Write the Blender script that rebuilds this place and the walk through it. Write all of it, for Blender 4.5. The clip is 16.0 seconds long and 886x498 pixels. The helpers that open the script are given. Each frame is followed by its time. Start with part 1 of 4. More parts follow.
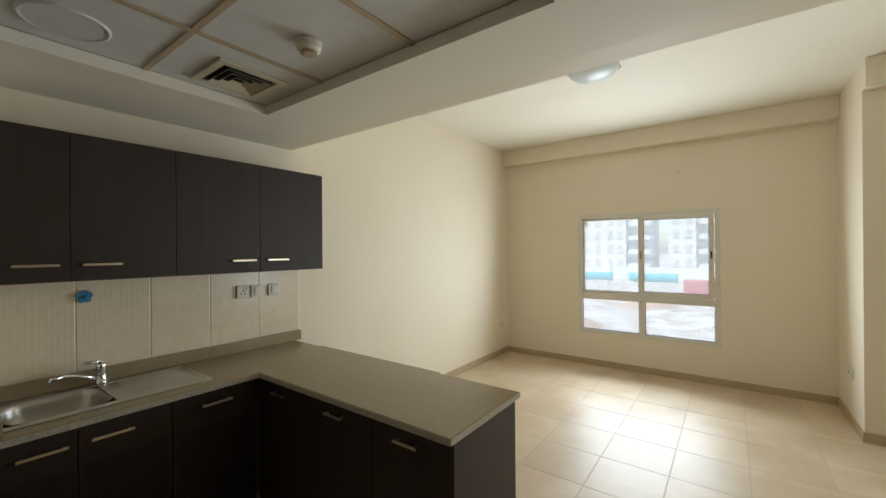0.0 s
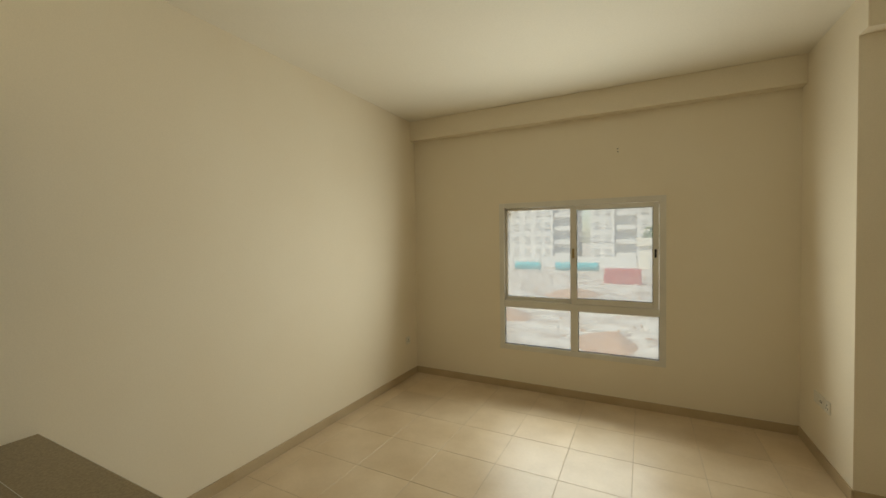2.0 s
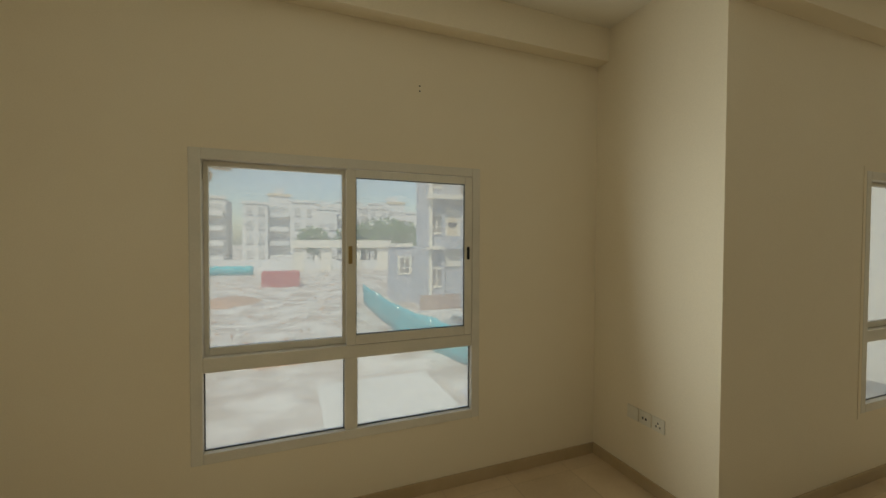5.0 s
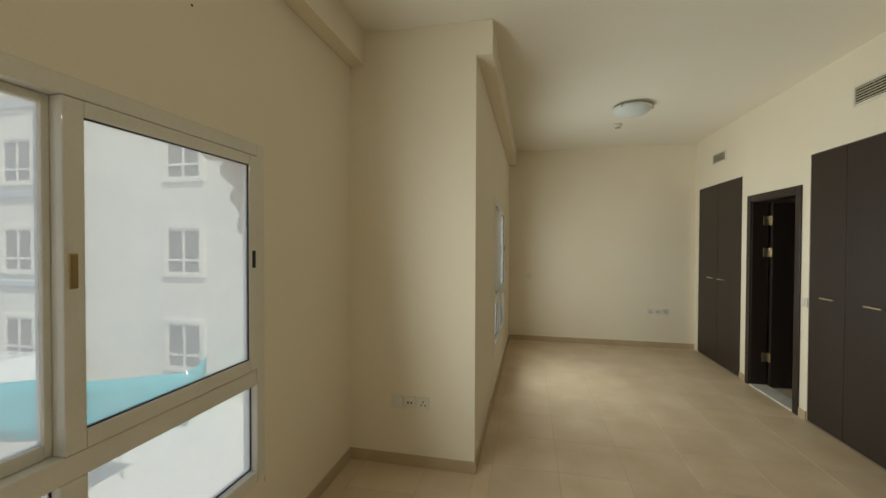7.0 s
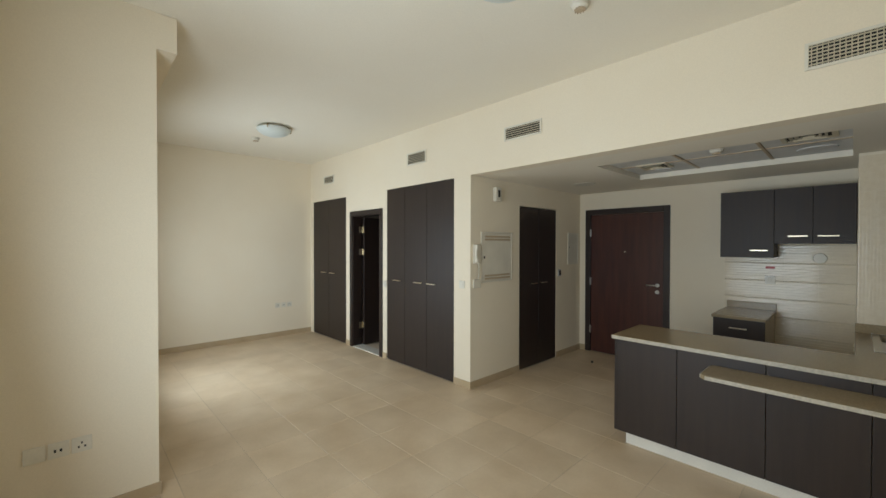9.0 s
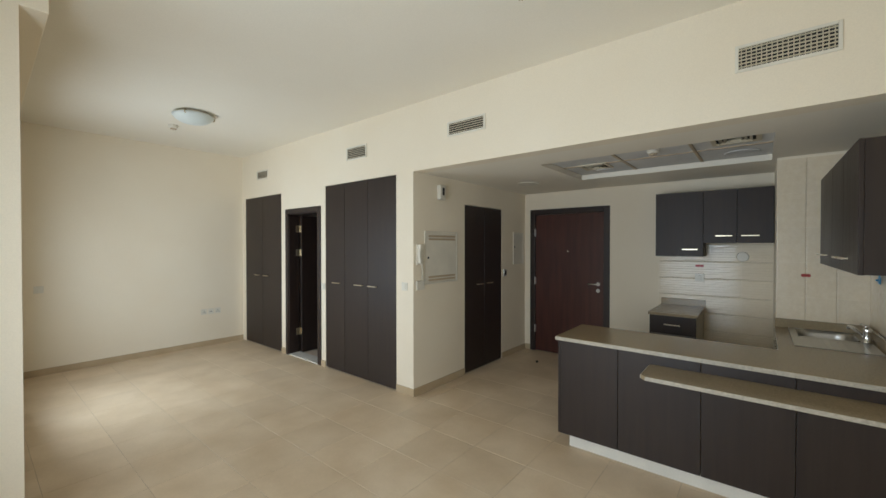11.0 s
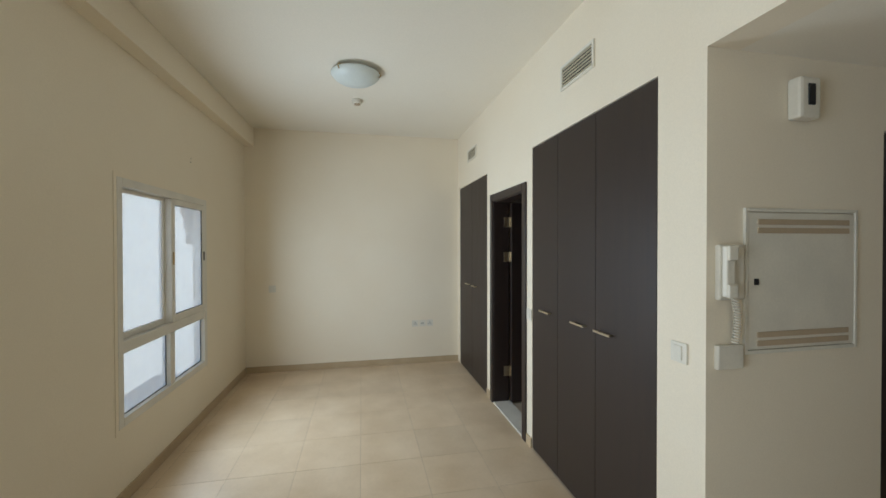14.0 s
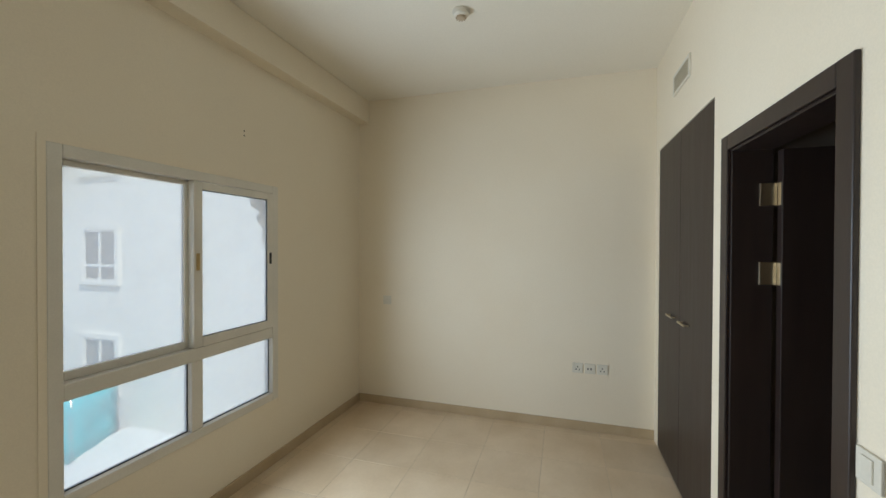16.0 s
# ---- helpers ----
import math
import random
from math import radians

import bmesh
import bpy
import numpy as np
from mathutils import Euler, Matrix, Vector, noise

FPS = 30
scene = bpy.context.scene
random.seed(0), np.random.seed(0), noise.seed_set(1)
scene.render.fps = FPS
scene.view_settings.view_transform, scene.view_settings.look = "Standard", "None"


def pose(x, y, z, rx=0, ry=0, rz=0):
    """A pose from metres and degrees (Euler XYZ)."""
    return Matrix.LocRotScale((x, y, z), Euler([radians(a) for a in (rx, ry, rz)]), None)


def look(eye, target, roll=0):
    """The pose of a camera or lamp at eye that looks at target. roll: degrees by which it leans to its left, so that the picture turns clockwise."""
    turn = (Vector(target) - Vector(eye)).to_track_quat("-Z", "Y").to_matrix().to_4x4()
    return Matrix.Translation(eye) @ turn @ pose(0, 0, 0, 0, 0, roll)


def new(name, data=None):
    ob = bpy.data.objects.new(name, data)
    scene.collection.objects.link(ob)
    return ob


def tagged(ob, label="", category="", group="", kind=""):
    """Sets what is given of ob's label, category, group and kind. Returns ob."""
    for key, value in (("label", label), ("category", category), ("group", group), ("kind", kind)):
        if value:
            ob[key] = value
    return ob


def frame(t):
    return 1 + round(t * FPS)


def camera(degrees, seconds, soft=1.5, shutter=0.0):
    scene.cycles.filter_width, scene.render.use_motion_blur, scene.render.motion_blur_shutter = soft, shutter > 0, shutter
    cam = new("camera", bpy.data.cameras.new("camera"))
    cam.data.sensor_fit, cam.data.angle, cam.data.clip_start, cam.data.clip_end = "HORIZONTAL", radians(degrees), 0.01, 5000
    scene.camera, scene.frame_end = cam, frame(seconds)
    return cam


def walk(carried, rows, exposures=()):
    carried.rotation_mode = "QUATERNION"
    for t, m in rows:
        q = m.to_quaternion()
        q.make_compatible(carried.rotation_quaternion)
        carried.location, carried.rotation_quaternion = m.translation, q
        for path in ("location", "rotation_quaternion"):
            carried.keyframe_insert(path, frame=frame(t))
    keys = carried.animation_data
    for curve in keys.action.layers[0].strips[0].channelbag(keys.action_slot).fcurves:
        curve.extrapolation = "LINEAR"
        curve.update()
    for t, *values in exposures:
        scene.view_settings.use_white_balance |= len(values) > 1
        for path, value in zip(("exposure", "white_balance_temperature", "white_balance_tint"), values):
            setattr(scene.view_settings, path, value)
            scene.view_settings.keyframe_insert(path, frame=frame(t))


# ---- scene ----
cam = camera(97.3, 16.0)
PATH = [
    (0, (2.702, -5.451, 1.576), (1.514, -3.842, 1.578), -0.4),
    (0.5, (2.618, -5.245, 1.576), (1.556, -3.55, 1.564), -0.3),
    (1, (2.52, -4.93, 1.596), (1.544, -3.185, 1.565), -0.3),
    (1.5, (2.444, -4.56, 1.599), (1.511, -2.791, 1.565), -0.2),
    (2, (2.408, -4.14, 1.645), (1.499, -2.359, 1.596), -0.7),
    (2.5, (2.307, -3.78, 1.646), (1.538, -1.935, 1.589), -0.6),
    (3, (2.195, -3.409, 1.619), (1.576, -1.508, 1.568), -0.5),
    (5.5, (1.247, -2.036, 1.572), (2.377, -0.387, 1.536), 0.3),
    (6, (1.054, -1.806, 1.573), (2.545, -0.472, 1.553), 0.1),
    (6.5, (0.986, -1.525, 1.548), (2.756, -0.594, 1.536), -0.1),
    (7, (0.941, -1.253, 1.569), (2.895, -0.83, 1.539), 0.2),
    (7.5, (0.852, -1.001, 1.565), (2.845, -1.168, 1.544), 0.1),
    (8, (0.708, -0.811, 1.581), (2.591, -1.484, 1.563), 0.3),
    (8.5, (0.604, -0.647, 1.61), (2.294, -1.716, 1.584), 0.0),
    (9, (0.517, -0.521, 1.596), (1.968, -1.897, 1.574), 0.1),
    (9.5, (0.46, -0.463, 1.575), (1.734, -2.005, 1.563), 0.0),
    (9.7, (0.448, -0.457, 1.576), (1.678, -2.034, 1.558), 0.0),
    (12, (0.894, -1.27, 1.604), (2.314, -2.679, 1.567), -0.2),
    (12.5, (1.11, -1.61, 1.597), (2.739, -2.771, 1.572), -0.1),
    (13, (1.425, -1.898, 1.59), (3.218, -2.784, 1.565), -0.3),
    (13.5, (1.775, -2.166, 1.595), (3.673, -2.799, 1.572), -0.2),
    (14, (2.152, -2.385, 1.6), (4.11, -2.793, 1.58), -0.1),
    (14.5, (2.557, -2.526, 1.602), (4.551, -2.678, 1.583), -0.0),
    (15, (2.967, -2.703, 1.593), (4.966, -2.64, 1.578), -0.0),
    (15.5, (3.397, -2.82, 1.591), (5.371, -2.497, 1.577), -0.1),
    (16, (3.816, -2.956, 1.6), (5.729, -2.371, 1.581), 0.2),
]
walk(cam, [(t, look(eye, target, roll)) for t, eye, target, roll in PATH],
     [(0.0, 0.83, 6400, 8), (1.0, 0.55, 6800, 7), (2.0, 0.2, 7900, 5), (3.2, -0.08, 8500, 4), (5.3, -0.15, 7300, 4), (6.6, -0.05, 7100, 5), (7.5, 0.2, 7000, 6), (8.0, 0.3, 7150, 7), (8.6, 0.43, 6600, 7), (9.7, 0.57, 6100, 9), (12.0, 0.58, 6150, 9), (14.5, 0.43, 5900, 8), (16.0, 0.45, 6000, 8)])

# ---- world, sun, window light ----
world = bpy.data.worlds.new("world")
scene.world = world
world.use_nodes = True
wn = world.node_tree.nodes
sky = wn.new("ShaderNodeTexSky")
sky.sky_type, sky.sun_disc = "NISHITA", False
sky.sun_elevation, sky.sun_rotation = radians(58), radians(215)
world.node_tree.links.new(sky.outputs[0], wn["Background"].inputs[0])
wn["Background"].inputs[1].default_value = 0.15

sun = new("sun", bpy.data.lights.new("sun", "SUN"))
sun.data.energy, sun.data.angle, sun.data.color = 4.2, radians(0.5), (1.0, 0.97, 0.92)
sun.matrix_world = look((-5.7, -8.2, 16), (0, 0, 0))


def window_light(x0, x1, z0, z1, y, power, spread, rise):
    """Area lamp added inside a window, for the sky and sunlit ground outside; rise: how far the beam leans up, from the
    bright sand.
    """
    ob = new("window_light", bpy.data.lights.new("window_light", "AREA"))
    ob.data.shape, ob.data.size, ob.data.size_y = "RECTANGLE", x1 - x0, z1 - z0
    ob.data.spread = radians(spread)
    ob.data.energy, ob.data.color = power, (0.80, 0.91, 1.0)
    ob.matrix_world = look(((x0 + x1) / 2, y, (z0 + z1) / 2), ((x0 + x1) / 2, y - 1, (z0 + z1) / 2 + rise))
    return ob


window_light(1.08, 2.52, 0.5, 1.92, -0.10, 33, 163, 0.13)
window_light(4.97, 6.12, 0.54, 1.92, -0.985, 26, 166, 0.0)


# ---- materials ----
def material(name, colour, rough=0.6, metal=0.0, second=None, scale=4.0, fine=90.0, mix=0.5, bump=0.02, detail=6.0, spec=0.5, stretch=(1, 1, 1), rand=0.0, coat=0.0):
    """A base colour that drifts to a second one in broad clouds, fine grain, fine relief and uneven gloss."""
    m = bpy.data.materials.new(name)
    m.use_nodes = True
    n, l = m.node_tree.nodes, m.node_tree.links
    b = n["Principled BSDF"]
    b.inputs["Metallic"].default_value = metal
    b.inputs["Specular IOR Level"].default_value = spec
    b.inputs["Coat Weight"].default_value = coat
    co = n.new("ShaderNodeTexCoord")
    mp = n.new("ShaderNodeMapping")
    mp.inputs["Scale"].default_value = stretch
    geo = n.new("ShaderNodeNewGeometry")
    l.new(geo.outputs["Position"], mp.inputs["Vector"])
    big = n.new("ShaderNodeTexNoise")
    big.inputs["Scale"].default_value, big.inputs["Detail"].default_value = scale, detail
    small = n.new("ShaderNodeTexNoise")
    small.inputs["Scale"].default_value, small.inputs["Detail"].default_value = fine, 3.0
    l.new(mp.outputs[0], big.inputs["Vector"])
    l.new(mp.outputs[0], small.inputs["Vector"])
    second = second or tuple(c * 0.86 for c in colour)
    ramp = n.new("ShaderNodeValToRGB")
    ramp.color_ramp.elements[0].position, ramp.color_ramp.elements[1].position = 0.5 - mix / 2, 0.5 + mix / 2
    ramp.color_ramp.elements[0].color, ramp.color_ramp.elements[1].color = (*second, 1), (*colour, 1)
    l.new(big.outputs["Fac"], ramp.inputs[0])
    hsv = n.new("ShaderNodeHueSaturation")
    l.new(ramp.outputs[0], hsv.inputs["Color"])
    val = n.new("ShaderNodeMath")
    val.operation = "MULTIPLY_ADD"
    val.inputs[1].default_value, val.inputs[2].default_value = 0.12, 0.94
    l.new(small.outputs["Fac"], val.inputs[0])
    last = val.outputs[0]
    if rand:
        info = n.new("ShaderNodeObjectInfo")
        r = n.new("ShaderNodeMath")
        r.operation = "MULTIPLY_ADD"
        r.inputs[1].default_value = rand
        l.new(info.outputs["Random"], r.inputs[0])
        l.new(last, r.inputs[2])
        last = r.outputs[0]
    l.new(last, hsv.inputs["Value"])
    l.new(hsv.outputs[0], b.inputs["Base Color"])
    ro = n.new("ShaderNodeMath")
    ro.operation = "MULTIPLY_ADD"
    ro.inputs[1].default_value, ro.inputs[2].default_value = rough * 0.35, rough * 0.82
    l.new(big.outputs["Fac"], ro.inputs[0])
    l.new(ro.outputs[0], b.inputs["Roughness"])
    bp = n.new("ShaderNodeBump")
    bp.inputs["Strength"].default_value, bp.inputs["Distance"].default_value = 0.35, bump
    l.new(small.outputs["Fac"], bp.inputs["Height"])
    l.new(bp.outputs[0], b.inputs["Normal"])
    return m


def glass(name, tint=(1, 1, 1), gloss=0.05, haze=0.28):
    """Clear glass with an added pale haze that imitates glare from outside, thicker in patches."""
    m = bpy.data.materials.new(name)
    m.use_nodes = True
    n, l = m.node_tree.nodes, m.node_tree.links
    t, g, mx = n.new("ShaderNodeBsdfTransparent"), n.new("ShaderNodeBsdfGlossy"), n.new("ShaderNodeMixShader")
    t.inputs[0].default_value = (*tint, 1)
    g.inputs["Roughness"].default_value = 0.02
    mx.inputs[0].default_value = gloss
    l.new(t.outputs[0], mx.inputs[1])
    l.new(g.outputs[0], mx.inputs[2])
    # translucent white mixed in as painted haze, washing out the view
    scatter, veil = n.new("ShaderNodeBsdfTranslucent"), n.new("ShaderNodeMixShader")
    scatter.inputs[0].default_value = (0.92, 0.93, 0.93, 1)
    patchy = n.new("ShaderNodeTexNoise")
    patchy.inputs["Scale"].default_value, patchy.inputs["Detail"].default_value = 3.0, 5.0
    amount = n.new("ShaderNodeMath")
    amount.operation = "MULTIPLY_ADD"
    amount.inputs[1].default_value, amount.inputs[2].default_value = 0.12, haze
    geo = n.new("ShaderNodeNewGeometry")
    l.new(geo.outputs["Position"], patchy.inputs["Vector"])
    l.new(patchy.outputs["Fac"], amount.inputs[0])
    l.new(amount.outputs[0], veil.inputs[0])
    l.new(mx.outputs[0], veil.inputs[1])
    l.new(scatter.outputs[0], veil.inputs[2])
    l.new(veil.outputs[0], n["Material Output"].inputs[0])
    return m


PAINT = material("wall_paint", (0.87, 0.778, 0.62), 0.62, second=(0.845, 0.742, 0.575), scale=1.6, fine=160, bump=0.0005, spec=0.3)
CEIL = material("ceiling_paint", (0.88, 0.82, 0.70), 0.7, second=(0.855, 0.785, 0.655), scale=1.2, fine=140, bump=0.001, spec=0.2)
FLOOR = material("floor_tile", (0.68, 0.545, 0.385), 0.43, second=(0.53, 0.395, 0.245), scale=2.6, fine=45, mix=0.5, bump=0.0004, rand=0.10, spec=0.8)
GROUT = material("grout", (0.52, 0.42, 0.31), 0.85, scale=8, bump=0.001)
SKIRT = material("skirting_tile", (0.54, 0.42, 0.27), 0.4, second=(0.46, 0.34, 0.20), scale=5, bump=0.0006)
WENGE = material("wenge_laminate", (0.040, 0.027, 0.020), 0.46, second=(0.028, 0.019, 0.015), scale=5, fine=60, bump=0.0006, stretch=(6, 6, 0.4), spec=0.35)
MAHOG = material("mahogany_veneer", (0.085, 0.026, 0.017), 0.36, second=(0.05, 0.015, 0.011), scale=4, fine=50, bump=0.0005, stretch=(5, 5, 0.4))
DARKWOOD = material("dark_frame_wood", (0.03, 0.018, 0.014), 0.4, second=(0.02, 0.012, 0.01), scale=5, fine=60, bump=0.0006, stretch=(6, 6, 0.5))
CARCASS = material("cabinet_carcass", (0.42, 0.36, 0.27), 0.6, scale=6, bump=0.0005)
# near-black for insides and holes: their shade put into the colour
DARK = material("shadow_gap", (0.012, 0.011, 0.01), 0.8, scale=6, bump=0.0005)
GRANITE = material("granite", (0.37, 0.285, 0.17), 0.2, second=(0.27, 0.205, 0.12), scale=110, fine=240, mix=0.5, bump=0.0003, detail=4)
GRANEDGE = material("granite_edge", (0.58, 0.52, 0.42), 0.3, second=(0.36, 0.32, 0.25), scale=80, fine=240, bump=0.0004)
STEEL = material("brushed_steel", (0.62, 0.61, 0.58), 0.3, 1.0, scale=6, fine=200, bump=0.00003)
CHROME = material("chrome", (0.82, 0.82, 0.82), 0.08, 1.0, scale=6, bump=0.0001)
NICKEL = material("satin_nickel", (0.74, 0.64, 0.47), 0.3, 1.0, scale=6, bump=0.0002)
WHITE = material("white_plastic", (0.81, 0.755, 0.635), 0.4, scale=5, bump=0.0002)
ALU = material("white_window_frame", (0.80, 0.75, 0.655), 0.36, scale=4, fine=120, bump=0.0003)
BLACK = material("black_rubber", (0.015, 0.015, 0.015), 0.5, scale=8, bump=0.0003)
BRASS = material("brass", (0.50, 0.36, 0.16), 0.35, 1.0, scale=8, bump=0.0003)
PANELT = material("ceiling_panel", (0.75, 0.735, 0.71), 0.7, scale=6, fine=220, bump=0.0015, spec=0.2)
TBAR = material("ceiling_bar", (0.54, 0.42, 0.28), 0.5, scale=6, bump=0.0004)
KTILE = material("glazed_wall_tile", (0.85, 0.745, 0.58), 0.12, second=(0.80, 0.69, 0.52), scale=9, fine=70, bump=0.0006, rand=0.05)
MOSAIC = material("mosaic_wall_tile", (0.83, 0.715, 0.54), 0.2, second=(0.77, 0.645, 0.46), scale=24, fine=90, bump=0.0008, rand=0.05)
OPAL = material("opal_glass", (0.72, 0.76, 0.72), 0.36, scale=4, bump=0.0002)
GRILLE = material("vent_grille", (0.68, 0.60, 0.44), 0.45, scale=5, bump=0.0003)
PANEGLASS = glass("window_glass", (0.95, 0.985, 1.0))
BATHTILE = material("bath_tile", (0.30, 0.25, 0.2), 0.4, scale=5, bump=0.0005)
BATHFLOOR = material("bath_floor_tile", (0.34, 0.33, 0.33), 0.35, scale=6, bump=0.0005)
MARBLE = material("marble_threshold", (0.72, 0.68, 0.6), 0.25, scale=9, bump=0.0003)
RED = material("red_plastic", (0.5, 0.05, 0.04), 0.4, scale=6, bump=0.0002)
BLUE = material("blue_plastic", (0.05, 0.28, 0.5), 0.4, scale=6, bump=0.0002)
SAND = material("sand", (0.60, 0.56, 0.51), 0.95, second=(0.37, 0.30, 0.24), scale=0.55, fine=7, mix=0.24, bump=0.06, detail=10)
MOUND = material("red_sand", (0.42, 0.24, 0.14), 0.95, second=(0.36, 0.20, 0.11), scale=0.8, fine=9, bump=0.05)
CONCRETE = material("pale_concrete", (0.62, 0.60, 0.56), 0.85, scale=1.2, fine=20, bump=0.005)
RENDERW = material("cream_render", (0.76, 0.72, 0.63), 0.9, second=(0.72, 0.67, 0.57), scale=0.6, fine=30, bump=0.004)
# grey lightened for the haze over the house beyond
RENDERG = material("grey_render", (0.45, 0.47, 0.52), 0.9, scale=0.6, fine=30, bump=0.004)
# far walls: hazy paleness put into the colour; low walls use it too
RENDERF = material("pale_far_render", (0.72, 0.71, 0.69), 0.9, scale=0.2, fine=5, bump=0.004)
STONE = material("sandstone_trim", (0.68, 0.56, 0.38), 0.85, scale=6, fine=60, bump=0.003)
DARKGLASS = material("dark_window_glass", (0.22, 0.19, 0.155), 0.15, scale=2, bump=0.0002)
# paler copy of DARKGLASS, haze of distance put into the colour
HAZEGLASS = material("hazed_window_glass", (0.52, 0.51, 0.49), 0.3, scale=2, bump=0.0002)
NET = material("teal_netting", (0.005, 0.45, 0.51), 0.8, second=(0.01, 0.31, 0.36), scale=2.5, fine=140, bump=0.004)
LEAF = material("leaf", (0.15, 0.26, 0.08), 0.6, second=(0.12, 0.20, 0.06), scale=1.5, fine=20, bump=0.004)
BARK = material("bark", (0.12, 0.09, 0.06), 0.9, scale=5, bump=0.01)
ORANGE = material("orange_plastic", (0.6, 0.2, 0.04), 0.5, scale=6, bump=0.0002)
CARPAINT = material("white_car_paint", (0.7, 0.7, 0.68), 0.25, scale=4, bump=0.0001, coat=0.5)


# ---- builders ----
WORLD = {}


def put(ob, at, parent=None):
    """Stand ob with its origin at a place of the world, under parent."""
    WORLD[ob.name] = Vector(at)
    if parent:
        ob.parent = parent
        ob.location = Vector(at) - WORLD[parent.name]
    else:
        ob.location = at
    return ob


def thing(name, at, label, category, group="", kind=""):
    return tagged(put(new(name), at), label, category, group, kind)


def add_box(bm, x0, x1, y0, y1, z0, z1, bev=0.0, mat=0):
    x0, x1, y0, y1, z0, z1 = min(x0, x1), max(x0, x1), min(y0, y1), max(y0, y1), min(z0, z1), max(z0, z1)
    g = bmesh.ops.create_cube(bm, size=1.0, matrix=Matrix.LocRotScale(((x0 + x1) / 2, (y0 + y1) / 2, (z0 + z1) / 2), None, (x1 - x0, y1 - y0, z1 - z0)))
    fs = {f for v in g["verts"] for f in v.link_faces}
    for f in fs:
        f.material_index = mat
    if bev:
        es = {e for v in g["verts"] for e in v.link_edges}
        bmesh.ops.bevel(bm, geom=list(es), offset=bev, segments=2, profile=0.5, affect="EDGES", material=mat)


def add_cyl(bm, at, r0, r1, h, axis="z", seg=24, mat=0):
    rot = {"z": Matrix(), "x": Matrix.Rotation(radians(90), 4, "Y"), "y": Matrix.Rotation(radians(-90), 4, "X")}[axis]
    g = bmesh.ops.create_cone(bm, cap_ends=True, segments=seg, radius1=r0, radius2=r1, depth=h, matrix=Matrix.Translation(at) @ rot)
    for f in {f for v in g["verts"] for f in v.link_faces}:
        f.material_index = mat
        f.smooth = len(f.verts) == 4


def lathe(bm, profile, seg=40, at=(0, 0, 0), mat=0):
    rings = []
    for r, z in profile:
        rings.append([bm.verts.new((at[0] + r * math.cos(2 * math.pi * k / seg), at[1] + r * math.sin(2 * math.pi * k / seg), at[2] + z)) for k in range(seg)])
    for a, b in zip(rings, rings[1:]):
        for k in range(seg):
            f = bm.faces.new((a[k], a[(k + 1) % seg], b[(k + 1) % seg], b[k]))
            f.smooth, f.material_index = True, mat
    for ring in (rings[0], rings[-1]):
        bm.faces.new(ring).material_index = mat


def tube(bm, pts, r, seg=12, mat=0):
    """A round bar along a line of points."""
    pts = [Vector(p) for p in pts]
    rings = []
    for i, p in enumerate(pts):
        d = (pts[min(i + 1, len(pts) - 1)] - pts[max(i - 1, 0)]).normalized()
        u = d.cross(Vector((0, 0, 1)) if abs(d.z) < 0.9 else Vector((1, 0, 0))).normalized()
        v = d.cross(u)
        rings.append([bm.verts.new(p + r * (math.cos(2 * math.pi * k / seg) * u + math.sin(2 * math.pi * k / seg) * v)) for k in range(seg)])
    for a, b in zip(rings, rings[1:]):
        for k in range(seg):
            f = bm.faces.new((a[k], a[(k + 1) % seg], b[(k + 1) % seg], b[k]))
            f.smooth, f.material_index = True, mat
    bm.faces.new(rings[0]), bm.faces.new(rings[-1])


def finish(name, bm, mats, at, parent=None):
    """Turn a bmesh in world places into an object with its origin at a place."""
    bmesh.ops.translate(bm, verts=bm.verts, vec=-Vector(at))
    bmesh.ops.recalc_face_normals(bm, faces=bm.faces)
    me = bpy.data.meshes.new(name)
    bm.to_mesh(me)
    bm.free()
    for m in mats if isinstance(mats, (list, tuple)) else [mats]:
        me.materials.append(m)
    return put(new(name, me), at, parent)


def box(name, x0, x1, y0, y1, z0, z1, mat, parent=None, bev=0.0):
    bm = bmesh.new()
    add_box(bm, x0, x1, y0, y1, z0, z1, bev)
    return finish(name, bm, mat, ((x0 + x1) / 2, (y0 + y1) / 2, min(z0, z1)), parent)


def boxes(name, rows, mat, parent=None, bev=0.0):
    bm = bmesh.new()
    for r in rows:
        add_box(bm, *r[:6], bev, r[6] if len(r) > 6 else 0)
    r = rows[0]
    return finish(name, bm, mat, ((r[0] + r[1]) / 2, (r[2] + r[3]) / 2, min(r[4], r[5])), parent)


def plate(name, outline, plane, d0, d1, mat, parent=None):
    """An outline in two axes ('xz', 'yz' or 'xy'), drawn out along the third from d0 to d1."""
    bm = bmesh.new()
    def p(a, b, d):
        return {"xz": (a, d, b), "yz": (d, a, b), "xy": (a, b, d)}[plane]
    lo = [bm.verts.new(p(a, b, d0)) for a, b in outline]
    hi = [bm.verts.new(p(a, b, d1)) for a, b in outline]
    bm.faces.new(lo), bm.faces.new(hi)
    n = len(lo)
    for k in range(n):
        bm.faces.new((lo[k], lo[(k + 1) % n], hi[(k + 1) % n], hi[k]))
    return finish(name, bm, mat, p(*outline[0], d0), parent)


def swing(ob):
    """Turn a thing of the sleeping corner's window wall with it: the wall runs slightly out of square."""
    turn = Matrix.Translation((XP, YM, 0)) @ Matrix.Rotation(radians(-0.8), 4, "Z") @ Matrix.Translation((-XP, -YM, 0))
    ob.location = turn @ ob.location
    ob.rotation_euler = (0, 0, radians(-0.8))
    return ob


def setting(ob, label, category="wall"):
    return tagged(ob, label, category, kind="structure")


